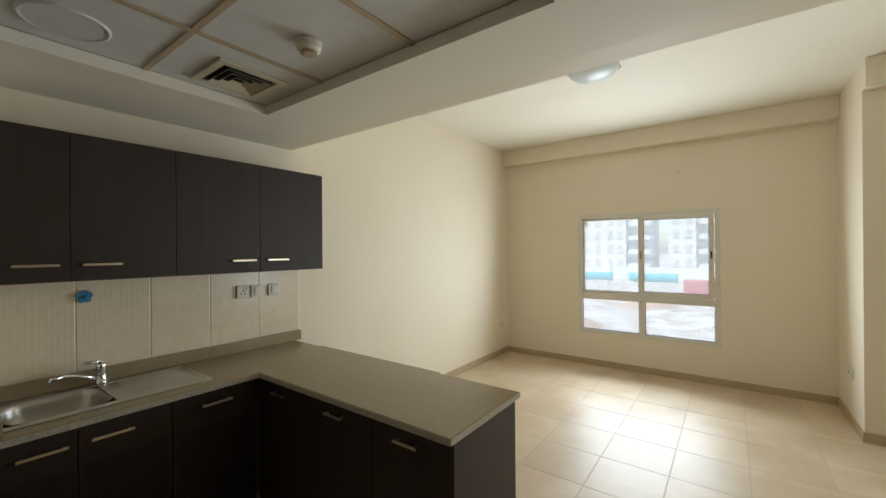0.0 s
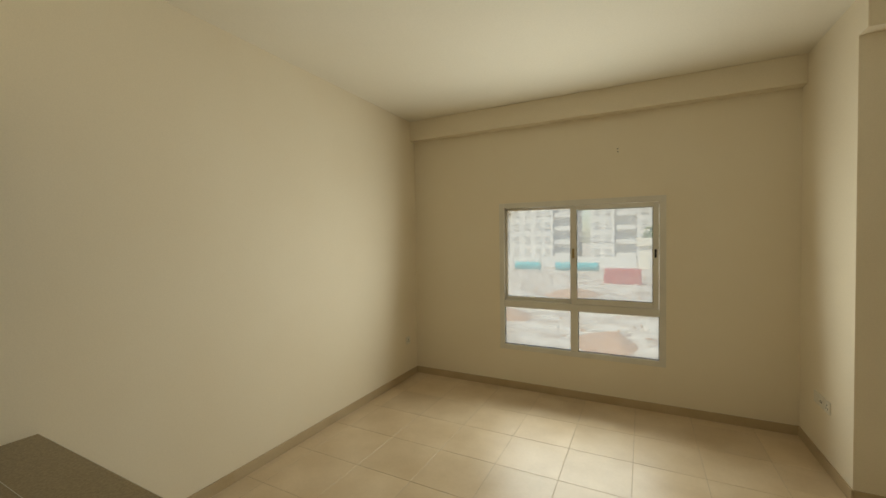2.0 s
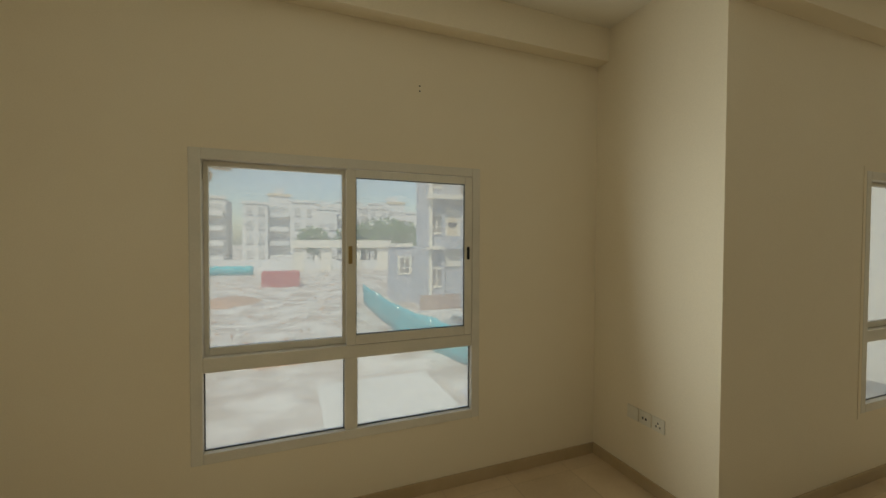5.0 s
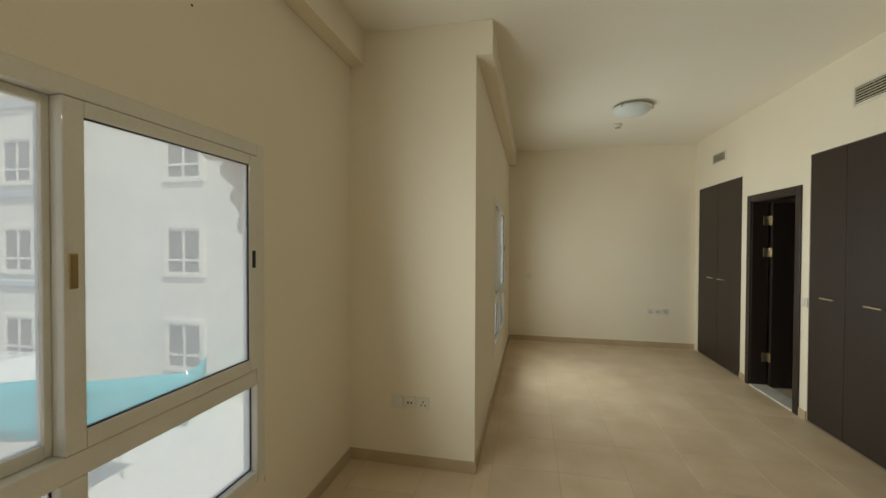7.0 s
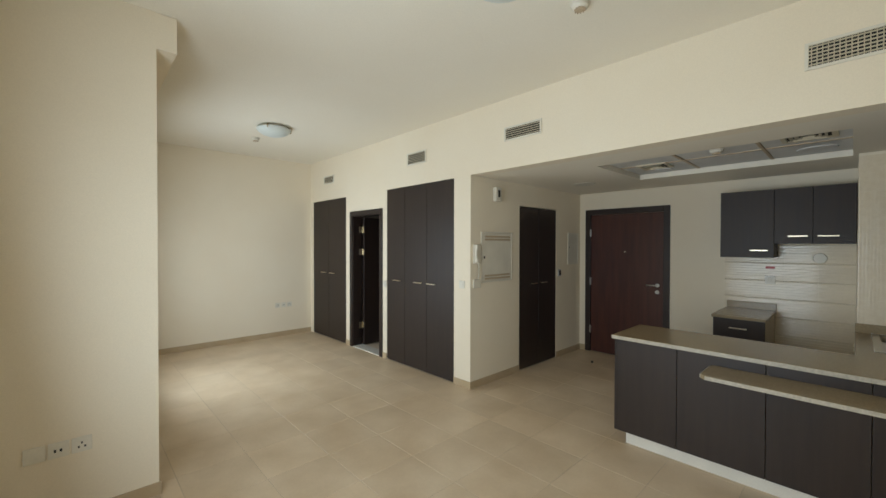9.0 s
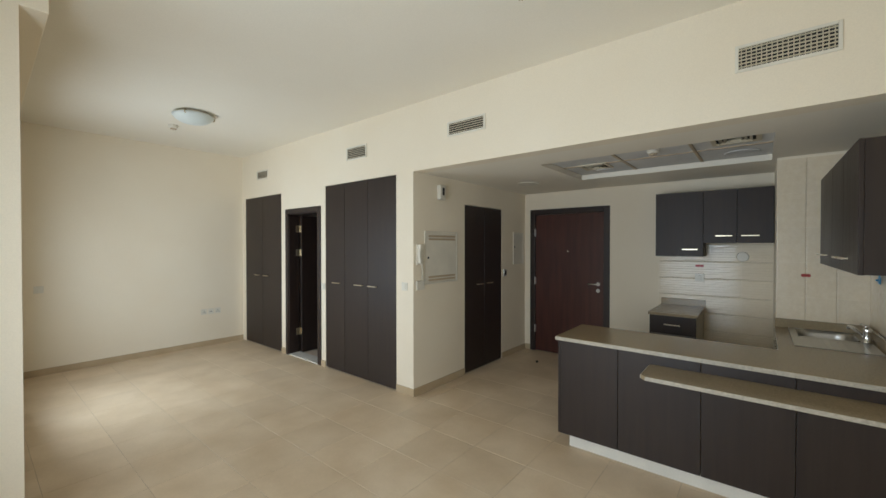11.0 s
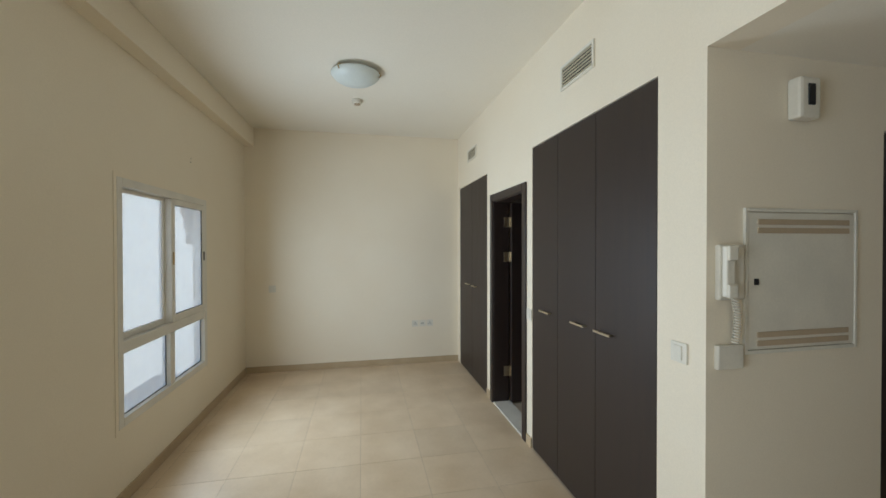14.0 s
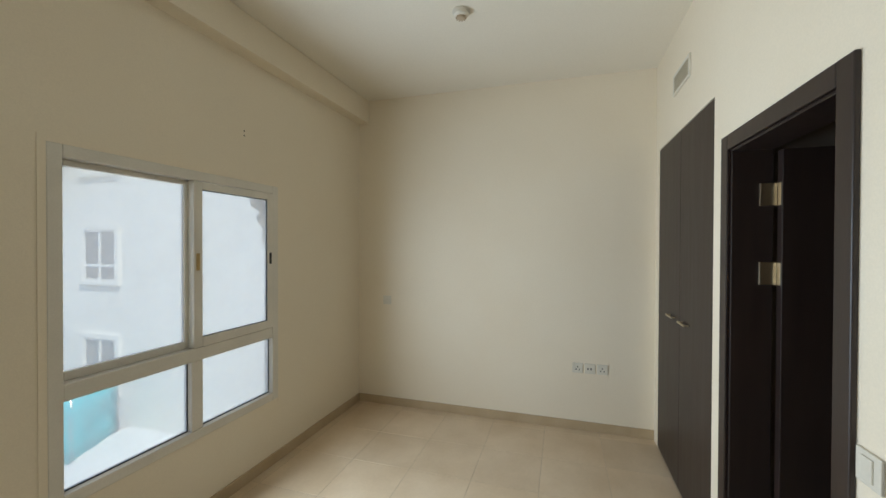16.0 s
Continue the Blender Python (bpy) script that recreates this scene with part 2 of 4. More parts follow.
# ---- plan ----
XW, XE, XP, XB = -0.08, 7.395, 3.56, 3.42     # west wall, east wall, pier side, block side
YN, YM, YS, YK = 0.0, -0.91, -3.69, -6.18     # window wall, bedroom window wall, wardrobe wall, kitchen back wall
ZC, ZK, ZB = 3.06, 2.363, 2.83                # ceiling, kitchen ceiling, beam underside
TH = 0.11
CT = 0.871                                   # worktop height

# walls
W1 = (1.0, 2.60, 0.43, 2.03)
W2 = (4.87, 6.20, 0.47, 2.02)


def holed(x0, x1, y0, y1, z0, z1, h):
    """The four pieces of a wall along x round one opening."""
    return [(x0, h[0], y0, y1, z0, z1), (h[1], x1, y0, y1, z0, z1), (h[0], h[1], y0, y1, z0, h[2]), (h[0], h[1], y0, y1, h[3], z1)]


CREAM = "cream matt painted plaster wall"
setting(boxes("wall_north", holed(XW - 0.2, XP + 0.2, YN, YN + TH, -0.2, ZC + 0.2, W1), PAINT), CREAM + " round the living room window")
setting(boxes("wall_pier", [(XP, XP + 0.2, YM, YN, -0.2, ZC + 0.2)], PAINT), CREAM + " at the step between the windows")
setting(swing(boxes("wall_north_bedroom", holed(XP + 0.02, XE + 0.2, YM, YM + TH, -0.2, ZC + 0.2, W2), PAINT)), CREAM + " round the sleeping corner window")
setting(box("wall_east", XE, XE + 0.2, YS - 0.15, YM, -0.2, ZC + 0.2, PAINT), CREAM + " at the end of the room")
setting(box("wall_west", XW - 0.2, XW, YK - 0.2, YN, -0.2, ZC + 0.2, PAINT), CREAM + " behind the kitchen run")
ys = YS - 0.15
setting(boxes("wall_south", [
    (XB, 3.675, ys, YS, -0.2, ZC + 0.2), (3.675, 4.994, ys, YS, 2.358, ZC + 0.2), (4.994, 5.14, ys, YS, -0.2, ZC + 0.2),
    (5.14, 5.93, ys, YS, 2.065, ZC + 0.2), (5.93, 6.112, ys, YS, -0.2, ZC + 0.2), (6.112, 7.275, ys, YS, 2.358, ZC + 0.2), (7.275, XE, ys, YS, -0.2, ZC + 0.2),
    (XW, XB, ys, YS, ZK, ZC + 0.2)], PAINT), CREAM + " with wardrobe and bathroom openings")
xb = XB + 0.15
setting(boxes("wall_block", [(XB, xb, -4.60, ys, -0.2, ZC), (XB, xb, -5.48, -4.60, 2.09, ZC), (XB, xb, YK, -5.48, -0.2, ZC)], PAINT), CREAM + " of the entrance passage")
setting(boxes("wall_back", [(XW - 0.2, 2.2, YK - 0.2, YK, -0.2, ZC), (2.2, 3.29, YK - 0.2, YK, 2.075, ZC), (3.29, xb, YK - 0.2, YK, -0.2, ZC)], PAINT), CREAM + " round the entrance door")
setting(box("wall_kitchen_column", XW, 0.496, YK, -5.29, 0, ZK, PAINT), "boxed-in kitchen column behind tiles")
setting(boxes("wall_beyond_door", [(1.9, 3.4, YK - 0.6, YK - 0.5, -0.2, 2.6)], PAINT), "plain closing wall behind the entrance door")
# beams
setting(box("beam_north", XW, XP, YN - 0.11, YN, ZB, ZC, PAINT, bev=0.004), "cream plastered beam above the window", "beam")
setting(swing(box("beam_bedroom", XP, XE + 0.05, YM - 0.11, YM + 0.02, ZB, ZC - 0.002, PAINT, bev=0.004)), "cream plastered beam above the window", "beam")
# ceilings
setting(boxes("ceiling", [(XW - 0.2, XE + 0.2, YS, YN + TH, ZC, ZC + 0.2)], CEIL), "smooth off-white painted ceiling", "ceiling")
T = (0.53, 2.255, -5.36, -4.235)            # tray
setting(boxes("ceiling_kitchen", [
    (XW, T[0], YK, ys, ZK, ZK + 0.03), (T[1], XB, YK, ys, ZK, ZK + 0.03), (T[0], T[1], T[3], ys, ZK, ZK + 0.03), (T[0], T[1], YK, T[2], ZK, ZK + 0.03),
    (T[0] - 0.02, T[0], T[2], T[3], ZK + 0.03, ZK + 0.055), (T[1], T[1] + 0.02, T[2], T[3], ZK + 0.03, ZK + 0.055),
    (T[0], T[1], T[3], T[3] + 0.02, ZK + 0.03, ZK + 0.055), (T[0], T[1], T[2] - 0.02, T[2], ZK + 0.03, ZK + 0.055),
    (T[0], 1.05, T[2], -4.826, ZK + 0.058, ZK + 0.07, 1), (1.066, 1.652, T[2], -4.826, ZK + 0.058, ZK + 0.07, 1), (1.668, T[1], T[2], -4.826, ZK + 0.058, ZK + 0.07, 1),
    (T[0], 1.05, -4.81, T[3], ZK + 0.058, ZK + 0.07, 1), (1.066, 1.652, -4.81, T[3], ZK + 0.058, ZK + 0.07, 1), (1.668, T[1], -4.81, T[3], ZK + 0.058, ZK + 0.07, 1),
    (1.046, 1.07, T[2], T[3], ZK + 0.05, ZK + 0.0575, 2), (1.648, 1.672, T[2], T[3], ZK + 0.05, ZK + 0.0575, 2), (T[0], T[1], -4.83, -4.806, ZK + 0.051, ZK + 0.0585, 2),
    (XW, XB, YK, ys, ZK + 0.1, ZK + 0.2)], [CEIL, PANELT, TBAR]), "lowered cream kitchen ceiling with a tray of grey panels", "ceiling")
# floor
setting(box("floor", XW - 0.2, XE + 0.2, YK - 0.6, YN + TH, -0.2, -0.0015, GROUT), "beige glazed stone-look tile floor", "floor")


def skirting(pts):
    """Tile skirting along a wall, pts in the plan, on their inner side to the left."""
    rows = []
    for (x0, y0), (x1, y1) in pts:
        if x0 == x1:
            s = 0.011 if y1 > y0 else -0.011
            rows.append((x0, x0 - s, y0, y1, 0, 0.08))
        else:
            s = 0.011 if x1 > x0 else -0.011
            rows.append((x0, x1, y0, y0 + s, 0, 0.08))
    return rows


sk = skirting([((XP, YN), (XW, YN)), ((XW, YN - 0.011), (XW, -3.60)), ((XP, YM - 0.011), (XP, YN - 0.011)), ((XE, YS), (XE, YM - 0.065)),
               ((XB - 0.011, YS), (3.672, YS)), ((4.997, YS), (5.09, YS)), ((5.98, YS), (6.109, YS))])
sk += [(XB - 0.011, XB, -4.597, YS, 0, 0.08), (XB - 0.011, XB, YK + 0.011, -5.483, 0, 0.08), (1.59, 2.166, YK, YK + 0.011, 0, 0.08), (3.329, XB, YK, YK + 0.011, 0, 0.08)]
setting(boxes("baseboard", sk, SKIRT, bev=0.002), "beige tile skirting along the walls", "baseboard")
setting(swing(boxes("baseboard_bedroom", skirting([((XE - 0.002, YM), (XP + 0.002, YM))]), SKIRT, bev=0.002)), "beige tile skirting below the window", "baseboard")


# ---- windows ----
def window(name, x0, x1, z0, z1, y, xm, zr, label):
    """White frame: a fixed deep pane and a sliding sash above, two low fixed panes below. x0..z1: clear glass edges; xm mullion; zr top of the low panes."""
    w = thing(name, ((x0 + x1) / 2, y + 0.1, z0), label, "window", kind="structure")
    f0, f1 = y - 0.006, y + 0.06
    o = 0.055
    zs = zr + 0.075
    boxes("frame", [(x0 - o, x0, f0, f1, z0 - o, z1 + o), (x1, x1 + o, f0, f1, z0 - o, z1 + o), (x0, x1, f0, f1, z1, z1 + o), (x0, x1, f0, f1, z0 - o, z0),
                    (x0, x1, f0 + 0.004, f1, zr, zs), (xm - 0.036, xm + 0.036, f0 + 0.004, f1, z0, zr), (xm - 0.024, xm + 0.01, f0 + 0.006, y + 0.06, zs, z1)], ALU, w, 0.004)
    boxes("cover_strip", [(x0 - o - 0.03, x0 - o, y - 0.004, y - 0.001, z0 - o - 0.03, z1 + o + 0.03), (x1 + o, x1 + o + 0.03, y - 0.004, y - 0.001, z0 - o - 0.03, z1 + o + 0.03),
                          (x0 - o, x1 + o, y - 0.004, y - 0.001, z1 + o, z1 + o + 0.03)], PAINT, w)
    # fixed leaf set deep
    a0, a1, b0, b1 = x0 + 0.002, xm - 0.024, zs + 0.002, z1 - 0.002
    yd = y + 0.04
    boxes("fixed_leaf", [(a0, a0 + 0.022, yd, yd + 0.03, b0, b1), (a1 - 0.02, a1, yd, yd + 0.03, b0, b1), (a0 + 0.022, a1 - 0.02, yd, yd + 0.03, b0, b0 + 0.04), (a0 + 0.022, a1 - 0.02, yd, yd + 0.03, b1 - 0.025, b1)], ALU, w, 0.003)
    g = [box("pane", a0 + 0.02, a1 - 0.018, yd + 0.012, yd + 0.018, b0 + 0.038, b1 - 0.023, PANEGLASS, w)]
    # sliding sash set near the room
    a0, a1, b0, b1 = xm - 0.028, x1 - 0.004, zs + 0.004, z1 - 0.004
    yd = y - 0.012
    boxes("sash", [(a0, a0 + 0.055, yd, yd + 0.03, b0, b1), (a1 - 0.05, a1, yd, yd + 0.03, b0, b1), (a0 + 0.055, a1 - 0.05, yd, yd + 0.03, b0, b0 + 0.055), (a0 + 0.055, a1 - 0.05, yd, yd + 0.03, b1 - 0.045, b1)], ALU, w, 0.004)
    boxes("gasket", [(a0 + 0.055, a0 + 0.059, yd + 0.008, yd + 0.02, b0 + 0.055, b1 - 0.045), (a1 - 0.054, a1 - 0.05, yd + 0.008, yd + 0.02, b0 + 0.055, b1 - 0.045),
                     (a0 + 0.059, a1 - 0.054, yd + 0.008, yd + 0.02, b0 + 0.055, b0 + 0.059), (a0 + 0.059, a1 - 0.054, yd + 0.008, yd + 0.02, b1 - 0.049, b1 - 0.045)], BLACK, w)
    g.append(box("pane", a0 + 0.057, a1 - 0.052, yd + 0.012, yd + 0.018, b0 + 0.057, b1 - 0.047, PANEGLASS, w))
    zh = (b0 + b1) / 2 + 0.02
    tagged(box("sash_lock", a1 - 0.036, a1 - 0.018, yd - 0.006, yd + 0.002, zh - 0.04, zh + 0.04, BLACK, w, 0.003), "black recessed sash lock")
    tagged(box("sash_catch", a0 + 0.012, a0 + 0.034, yd - 0.005, yd + 0.002, zh - 0.055, zh + 0.045, BRASS, w, 0.003), "brass-coloured sash catch")
    # low panes
    for p, q in ((x0, xm - 0.036), (xm + 0.036, x1)):
        boxes("gasket", [(p, p + 0.005, y + 0.029, y + 0.037, z0, zr), (q - 0.005, q, y + 0.029, y + 0.037, z0, zr), (p + 0.005, q - 0.005, y + 0.029, y + 0.037, z0, z0 + 0.005), (p + 0.005, q - 0.005, y + 0.029, y + 0.037, zr - 0.004, zr)], BLACK, w)
        g.append(box("pane", p + 0.004, q - 0.004, y + 0.032, y + 0.038, z0 + 0.004, zr - 0.003, PANEGLASS, w))
    for ob in g:
        ob.visible_shadow = False
    return w


window("window_1", 1.055, 2.553, 0.482, 1.975, YN, 1.792, 0.893, "white aluminium window, sliding sash over low fixed panes")
swing(window("window_2", 4.925, 6.155, 0.525, 1.968, YM, 5.555, 0.925, "white aluminium window, sliding sash over low fixed panes"))


# ---- doors and wardrobes ----
def bar_handle(at, along, length, out, parent, mat=NICKEL):
    """A square bar pull; along: axis it runs on; out: the way it stands off."""
    a, o = Vector(along) * length / 2, Vector(out)
    side = Vector(along).cross(o)
    bm = bmesh.new()
    def blk(c, ea, eo, es):
        e = Vector(along) * ea + o * eo + side * es
        add_box(bm, c.x - abs(e.x), c.x + abs(e.x), c.y - abs(e.y), c.y + abs(e.y), c.z - abs(e.z), c.z + abs(e.z), 0.0015)
    c = Vector(at)
    blk(c + o * 0.026, length / 2, 0.004, 0.006)
    blk(c + o * 0.0125 + a * 0.8, 0.005, 0.0125, 0.005)
    blk(c + o * 0.0125 - a * 0.8, 0.005, 0.0125, 0.005)
    return tagged(finish("handle", bm, mat, at, parent), "satin nickel bar handle")


def wardrobe(x0, x1, z1, splits, pulls, label):
    w = thing("wardrobe", ((x0 + x1) / 2, YS - 0.3, 0), label, "wardrobe", "built-in wardrobes")
    # carcass near-black, shade behind the door gaps put into its colour
    boxes("body", [(x0 + 0.004, x0 + 0.02, YS - 0.6, YS - 0.05, 0, z1 - 0.004), (x1 - 0.02, x1 - 0.004, YS - 0.6, YS - 0.05, 0, z1 - 0.004), (x0 + 0.02, x1 - 0.02, YS - 0.62, YS - 0.6, 0, z1 - 0.004),
                   (x0 + 0.02, x1 - 0.02, YS - 0.6, YS - 0.05, z1 - 0.024, z1 - 0.004), (x0 + 0.02, x1 - 0.02, YS - 0.6, YS - 0.05, 0, 0.02)], DARK, w)
    e = [x0 + 0.004, *splits, x1 - 0.004]
    for (a, b), px in zip(zip(e, e[1:]), pulls):
        d = box("door", a + 0.002, b - 0.002, YS - 0.022, YS - 0.001, 0.012, z1 - 0.006, WENGE, w, 0.0015)
        bar_handle((px, YS - 0.001, 1.115), (1, 0, 0), 0.15, (0, 1, 0), d)
    return w


wardrobe(3.675, 4.994, 2.358, [4.153, 4.593], [4.06, 4.31, 4.75], "tall dark wenge built-in wardrobe with three closed doors")
wardrobe(6.112, 7.275, 2.358, [6.70], [6.57, 6.86], "tall dark wenge built-in wardrobe with two closed doors")


def door_frame(parent, x0, x1, z1, y0, y1, w, proud, mat=DARKWOOD):
    """Jambs and head of a doorway in a wall along x; x0..z1 outer."""
    return boxes("frame", [(x0, x0 + w, y0, y1, 0, z1), (x1 - w, x1, y0, y1, 0, z1), (x0 + w, x1 - w, y0, y1, z1 - w, z1)], mat, parent, 0.003)


bd = thing("bathroom_door", (5.53, YS - 0.1, 0), "dark wooden bathroom door standing open inwards", "door", kind="structure")
boxes("frame", [(5.142, 5.175, ys - 0.01, YS, 0, 2.062), (5.895, 5.928, ys - 0.01, YS, 0, 2.062), (5.175, 5.895, ys - 0.01, YS, 2.03, 2.062)], DARKWOOD, bd, 0.003)
boxes("architrave", [(5.092, 5.165, YS, YS + 0.016, 0, 2.11), (5.905, 5.978, YS, YS + 0.016, 0, 2.11), (5.165, 5.905, YS, YS + 0.016, 2.04, 2.11)], DARKWOOD, bd, 0.004)
leaf = box("leaf", 5.845, 5.888, ys - 0.80, ys - 0.02, 0.012, 2.02, DARKWOOD, bd, 0.002)
for z in (0.27, 1.43, 1.78):
    tagged(boxes("hinge", [(5.885, 5.8945, ys - 0.018, ys + 0.045, z, z + 0.1), (5.858, 5.888, ys - 0.022, ys - 0.0195, z, z + 0.1)], NICKEL, bd, 0.001), "satin nickel butt hinge")
tagged(box("threshold", 5.15, 5.92, ys - 0.02, YS + 0.005, -0.002, 0.014, MARBLE, bd, 0.002), "pale marble threshold")
# bathroom shell
setting(boxes("wall_bathroom", [(5.0, 5.06, -5.7, ys, -0.2, 2.5), (6.02, 6.08, -5.7, ys, -0.2, 2.5), (5.06, 6.02, -5.76, -5.7, -0.2, 2.5)], BATHTILE), "dim tiled bathroom walls")
setting(box("ceiling_bathroom", 5.0, 6.08, -5.76, ys, 2.5, 2.56, CEIL), "plain bathroom ceiling", "ceiling")
setting(box("floor_bathroom", 5.0, 6.08, -5.76, ys, -0.06, -0.002, BATHFLOOR), "grey tiled bathroom floor", "floor")
setting(box("wall_bathroom_kerb", 5.06, 5.84, -4.75, -4.65, -0.002, 0.16, BATHFLOOR), "low grey tiled kerb inside the bathroom", "kerb")

ed = thing("entrance_door", (2.67, YK, 0), "closed mahogany-brown flush entrance door with lever handle", "door", kind="structure")
boxes("frame", [(2.17, 2.248, YK - 0.1, YK + 0.018, 0, 2.12), (3.249, 3.325, YK - 0.1, YK + 0.018, 0, 2.12), (2.248, 3.249, YK - 0.1, YK + 0.018, 2.043, 2.12)], DARKWOOD, ed, 0.004)
leaf = box("leaf", 2.252, 3.245, YK - 0.055, YK - 0.008, 0.008, 2.039, MAHOG, ed, 0.002)
bm = bmesh.new()
add_cyl(bm, (2.325, YK - 0.002, 1.055), 0.026, 0.024, 0.012, "y")
add_cyl(bm, (2.325, YK + 0.02, 1.055), 0.009, 0.009, 0.04, "y", 16)
tube(bm, [(2.325, YK + 0.042, 1.055), (2.353, YK + 0.045, 1.055), (2.403, YK + 0.045, 1.055), (2.448, YK + 0.043, 1.055)], 0.009)
add_cyl(bm, (2.325, YK - 0.002, 0.965), 0.026, 0.024, 0.012, "y")
add_cyl(bm, (2.325, YK + 0.008, 0.965), 0.011, 0.011, 0.012, "y", 16)
tagged(finish("handle", bm, STEEL, (2.325, YK, 1.02), ed), "steel lever handle with a round lock rose")
bm = bmesh.new()
add_cyl(bm, (2.75, YK - 0.006, 1.5), 0.011, 0.010, 0.006, "y", 16)
tagged(finish("peephole", bm, NICKEL, (2.75, YK, 1.5), ed), "small nickel peephole")
for z in (0.28, 1.0, 1.72):
    box("hinge", 3.24, 3.254, YK - 0.01, YK + 0.022, z, z + 0.11, STEEL, ed, 0.002)

uc = thing("utility_cupboard", (XB + 0.3, -5.04, 0), "tall dark wenge utility cupboard with two closed doors", "cupboard")
# near-black carcass here too, shade behind the doors as colour
boxes("body", [(XB + 0.055, XB + 0.5, -5.476, -5.46, 0, 2.086), (XB + 0.055, XB + 0.5, -4.62, -4.604, 0, 2.086), (XB + 0.5, XB + 0.51, -5.46, -4.62, 0, 2.086)], DARK, uc)
for a, b, py in ((-5.474, -5.045, -5.15), (-5.037, -4.606, -4.92)):
    d = box("door", XB + 0.002, XB + 0.022, a, b, 0.012, 2.082, DARKWOOD, uc, 0.0015)
    bar_handle((XB + 0.002, py, 1.09), (0, 1, 0), 0.13, (-1, 0, 0), d)

# ---- fittings on the passage wall ----
ap = thing("access_panel", (XB, -4.15, 1.17), "cream metal distribution board door with louvres", "panel", "wall access panels")
boxes("frame", [(XB - 0.012, XB, -4.44, -4.425, 1.165, 1.745), (XB - 0.012, XB, -3.875, -3.86, 1.165, 1.745), (XB - 0.012, XB, -4.425, -3.875, 1.73, 1.745), (XB - 0.012, XB, -4.425, -3.875, 1.165, 1.18)], WHITE, ap, 0.002)
box("door", XB - 0.009, XB, -4.422, -3.878, 1.183, 1.727, WHITE, ap, 0.002)
for z in (1.207, 1.241, 1.656, 1.690):
    box("louvre", XB - 0.0135, XB - 0.0085, -4.39, -3.92, z - 0.011, z + 0.011, TBAR, ap, 0.001)
box("latch", XB - 0.014, XB - 0.008, -3.925, -3.905, 1.44, 1.465, BLACK, ap, 0.002)
ap = thing("access_panel", (XB, -5.88, 1.31), "small cream metal distribution board door", "panel", "wall access panels")
boxes("frame", [(XB - 0.01, XB, -6.11, -6.095, 1.31, 1.775), (XB - 0.01, XB, -5.815, -5.80, 1.31, 1.775), (XB - 0.01, XB, -6.095, -5.815, 1.76, 1.775), (XB - 0.01, XB, -6.095, -5.815, 1.31, 1.325)], WHITE, ap, 0.002)
box("door", XB - 0.007, XB, -6.093, -5.817, 1.328, 1.757, WHITE, ap, 0.002)
box("latch", XB - 0.012, XB - 0.006, -5.845, -5.83, 1.55, 1.572, BLACK, ap, 0.002)

ph = thing("intercom_handset", (XB, -3.785, 1.38), "cream wall intercom handset with coiled cord", "intercom")
boxes("base", [(XB - 0.025, XB, -3.845, -3.725, 1.385, 1.60)], WHITE, ph, 0.008)
boxes("handset", [(XB - 0.05, XB - 0.026, -3.772, -3.732, 1.40, 1.595), (XB - 0.062, XB - 0.05, -3.774, -3.73, 1.54, 1.597), (XB - 0.062, XB - 0.05, -3.774, -3.73, 1.398, 1.45)], WHITE, ph, 0.006)
bm = bmesh.new()
tube(bm, [(XB - 0.03 + 0.011 * math.cos(k * 0.9), -3.79 + 0.011 * math.sin(k * 0.9) - 0.012 * math.sin(k / 110 * math.pi), 1.39 - 0.17 * k / 110) for k in range(111)], 0.0035, 6)
finish("cord", bm, WHITE, (XB, -3.79, 1.3), ph)
box("junction_box", XB - 0.022, XB, -3.845, -3.725, 1.115, 1.21, WHITE, ph, 0.005)

al = thing("alarm_strobe", (XB, -4.12, 2.1), "white wall alarm sounder with a grey slot", "alarm")
boxes("case", [(XB - 0.055, XB, -4.175, -4.07, 2.10, 2.265)], WHITE, al, 0.012)
box("lens", XB - 0.060, XB - 0.052, -4.14, -4.105, 2.15, 2.235, BLACK, al, 0.004)
kp = thing("door_entry_switch", (XB, -5.56, 1.16), "small dark entry switch in a steel plate", "switch")
box("plate", XB - 0.012, XB, -5.60, -5.52, 1.15, 1.245, STEEL, kp, 0.003)
box("rocker", XB - 0.018, XB - 0.011, -5.588, -5.545, 1.165, 1.23, BLACK, kp, 0.003)


def socket(at, facing, kind_of, label="white plastic wall socket", group="wall sockets"):
    """A white faceplate of 86 mm; facing: 'x-', 'x+', 'y+'."""
    x, y, z = at
    s = thing("wall_socket", at, label, "socket", group)
    def b(name, a0, a1, z0, z1, d0, d1, mat, bev):
        if facing == "y+":
            return box(name, x + a0, x + a1, y + d0, y + d1, z + z0, z + z1, mat, s, bev)
        sg = -1 if facing == "x-" else 1
        return box(name, x + sg * d0, x + sg * d1, y + a0, y + a1, z + z0, z + z1, mat, s, bev)
    b("plate", -0.043, 0.043, -0.043, 0.043, 0, 0.009, WHITE, 0.003)
    if kind_of == "tv":
        for a in (-0.014, 0.010):
            b("jack", a, a + 0.01, -0.01, 0.006, 0.008, 0.011, BLACK, 0.001)
    elif kind_of == "power":
        for a, z0 in ((-0.004, 0.004), (-0.018, -0.018), (0.009, -0.018)):
            b("pin_hole", a, a + 0.008, z0, z0 + 0.012, 0.0075, 0.0097, BLACK, 0.0)
        b("switch", 0.022, 0.032, 0.012, 0.03, 0.008, 0.013, WHITE, 0.002)
    elif kind_of == "switch":
        b("rocker", -0.02, 0.02, -0.03, 0.03, 0.008, 0.014, WHITE, 0.003)
    return s


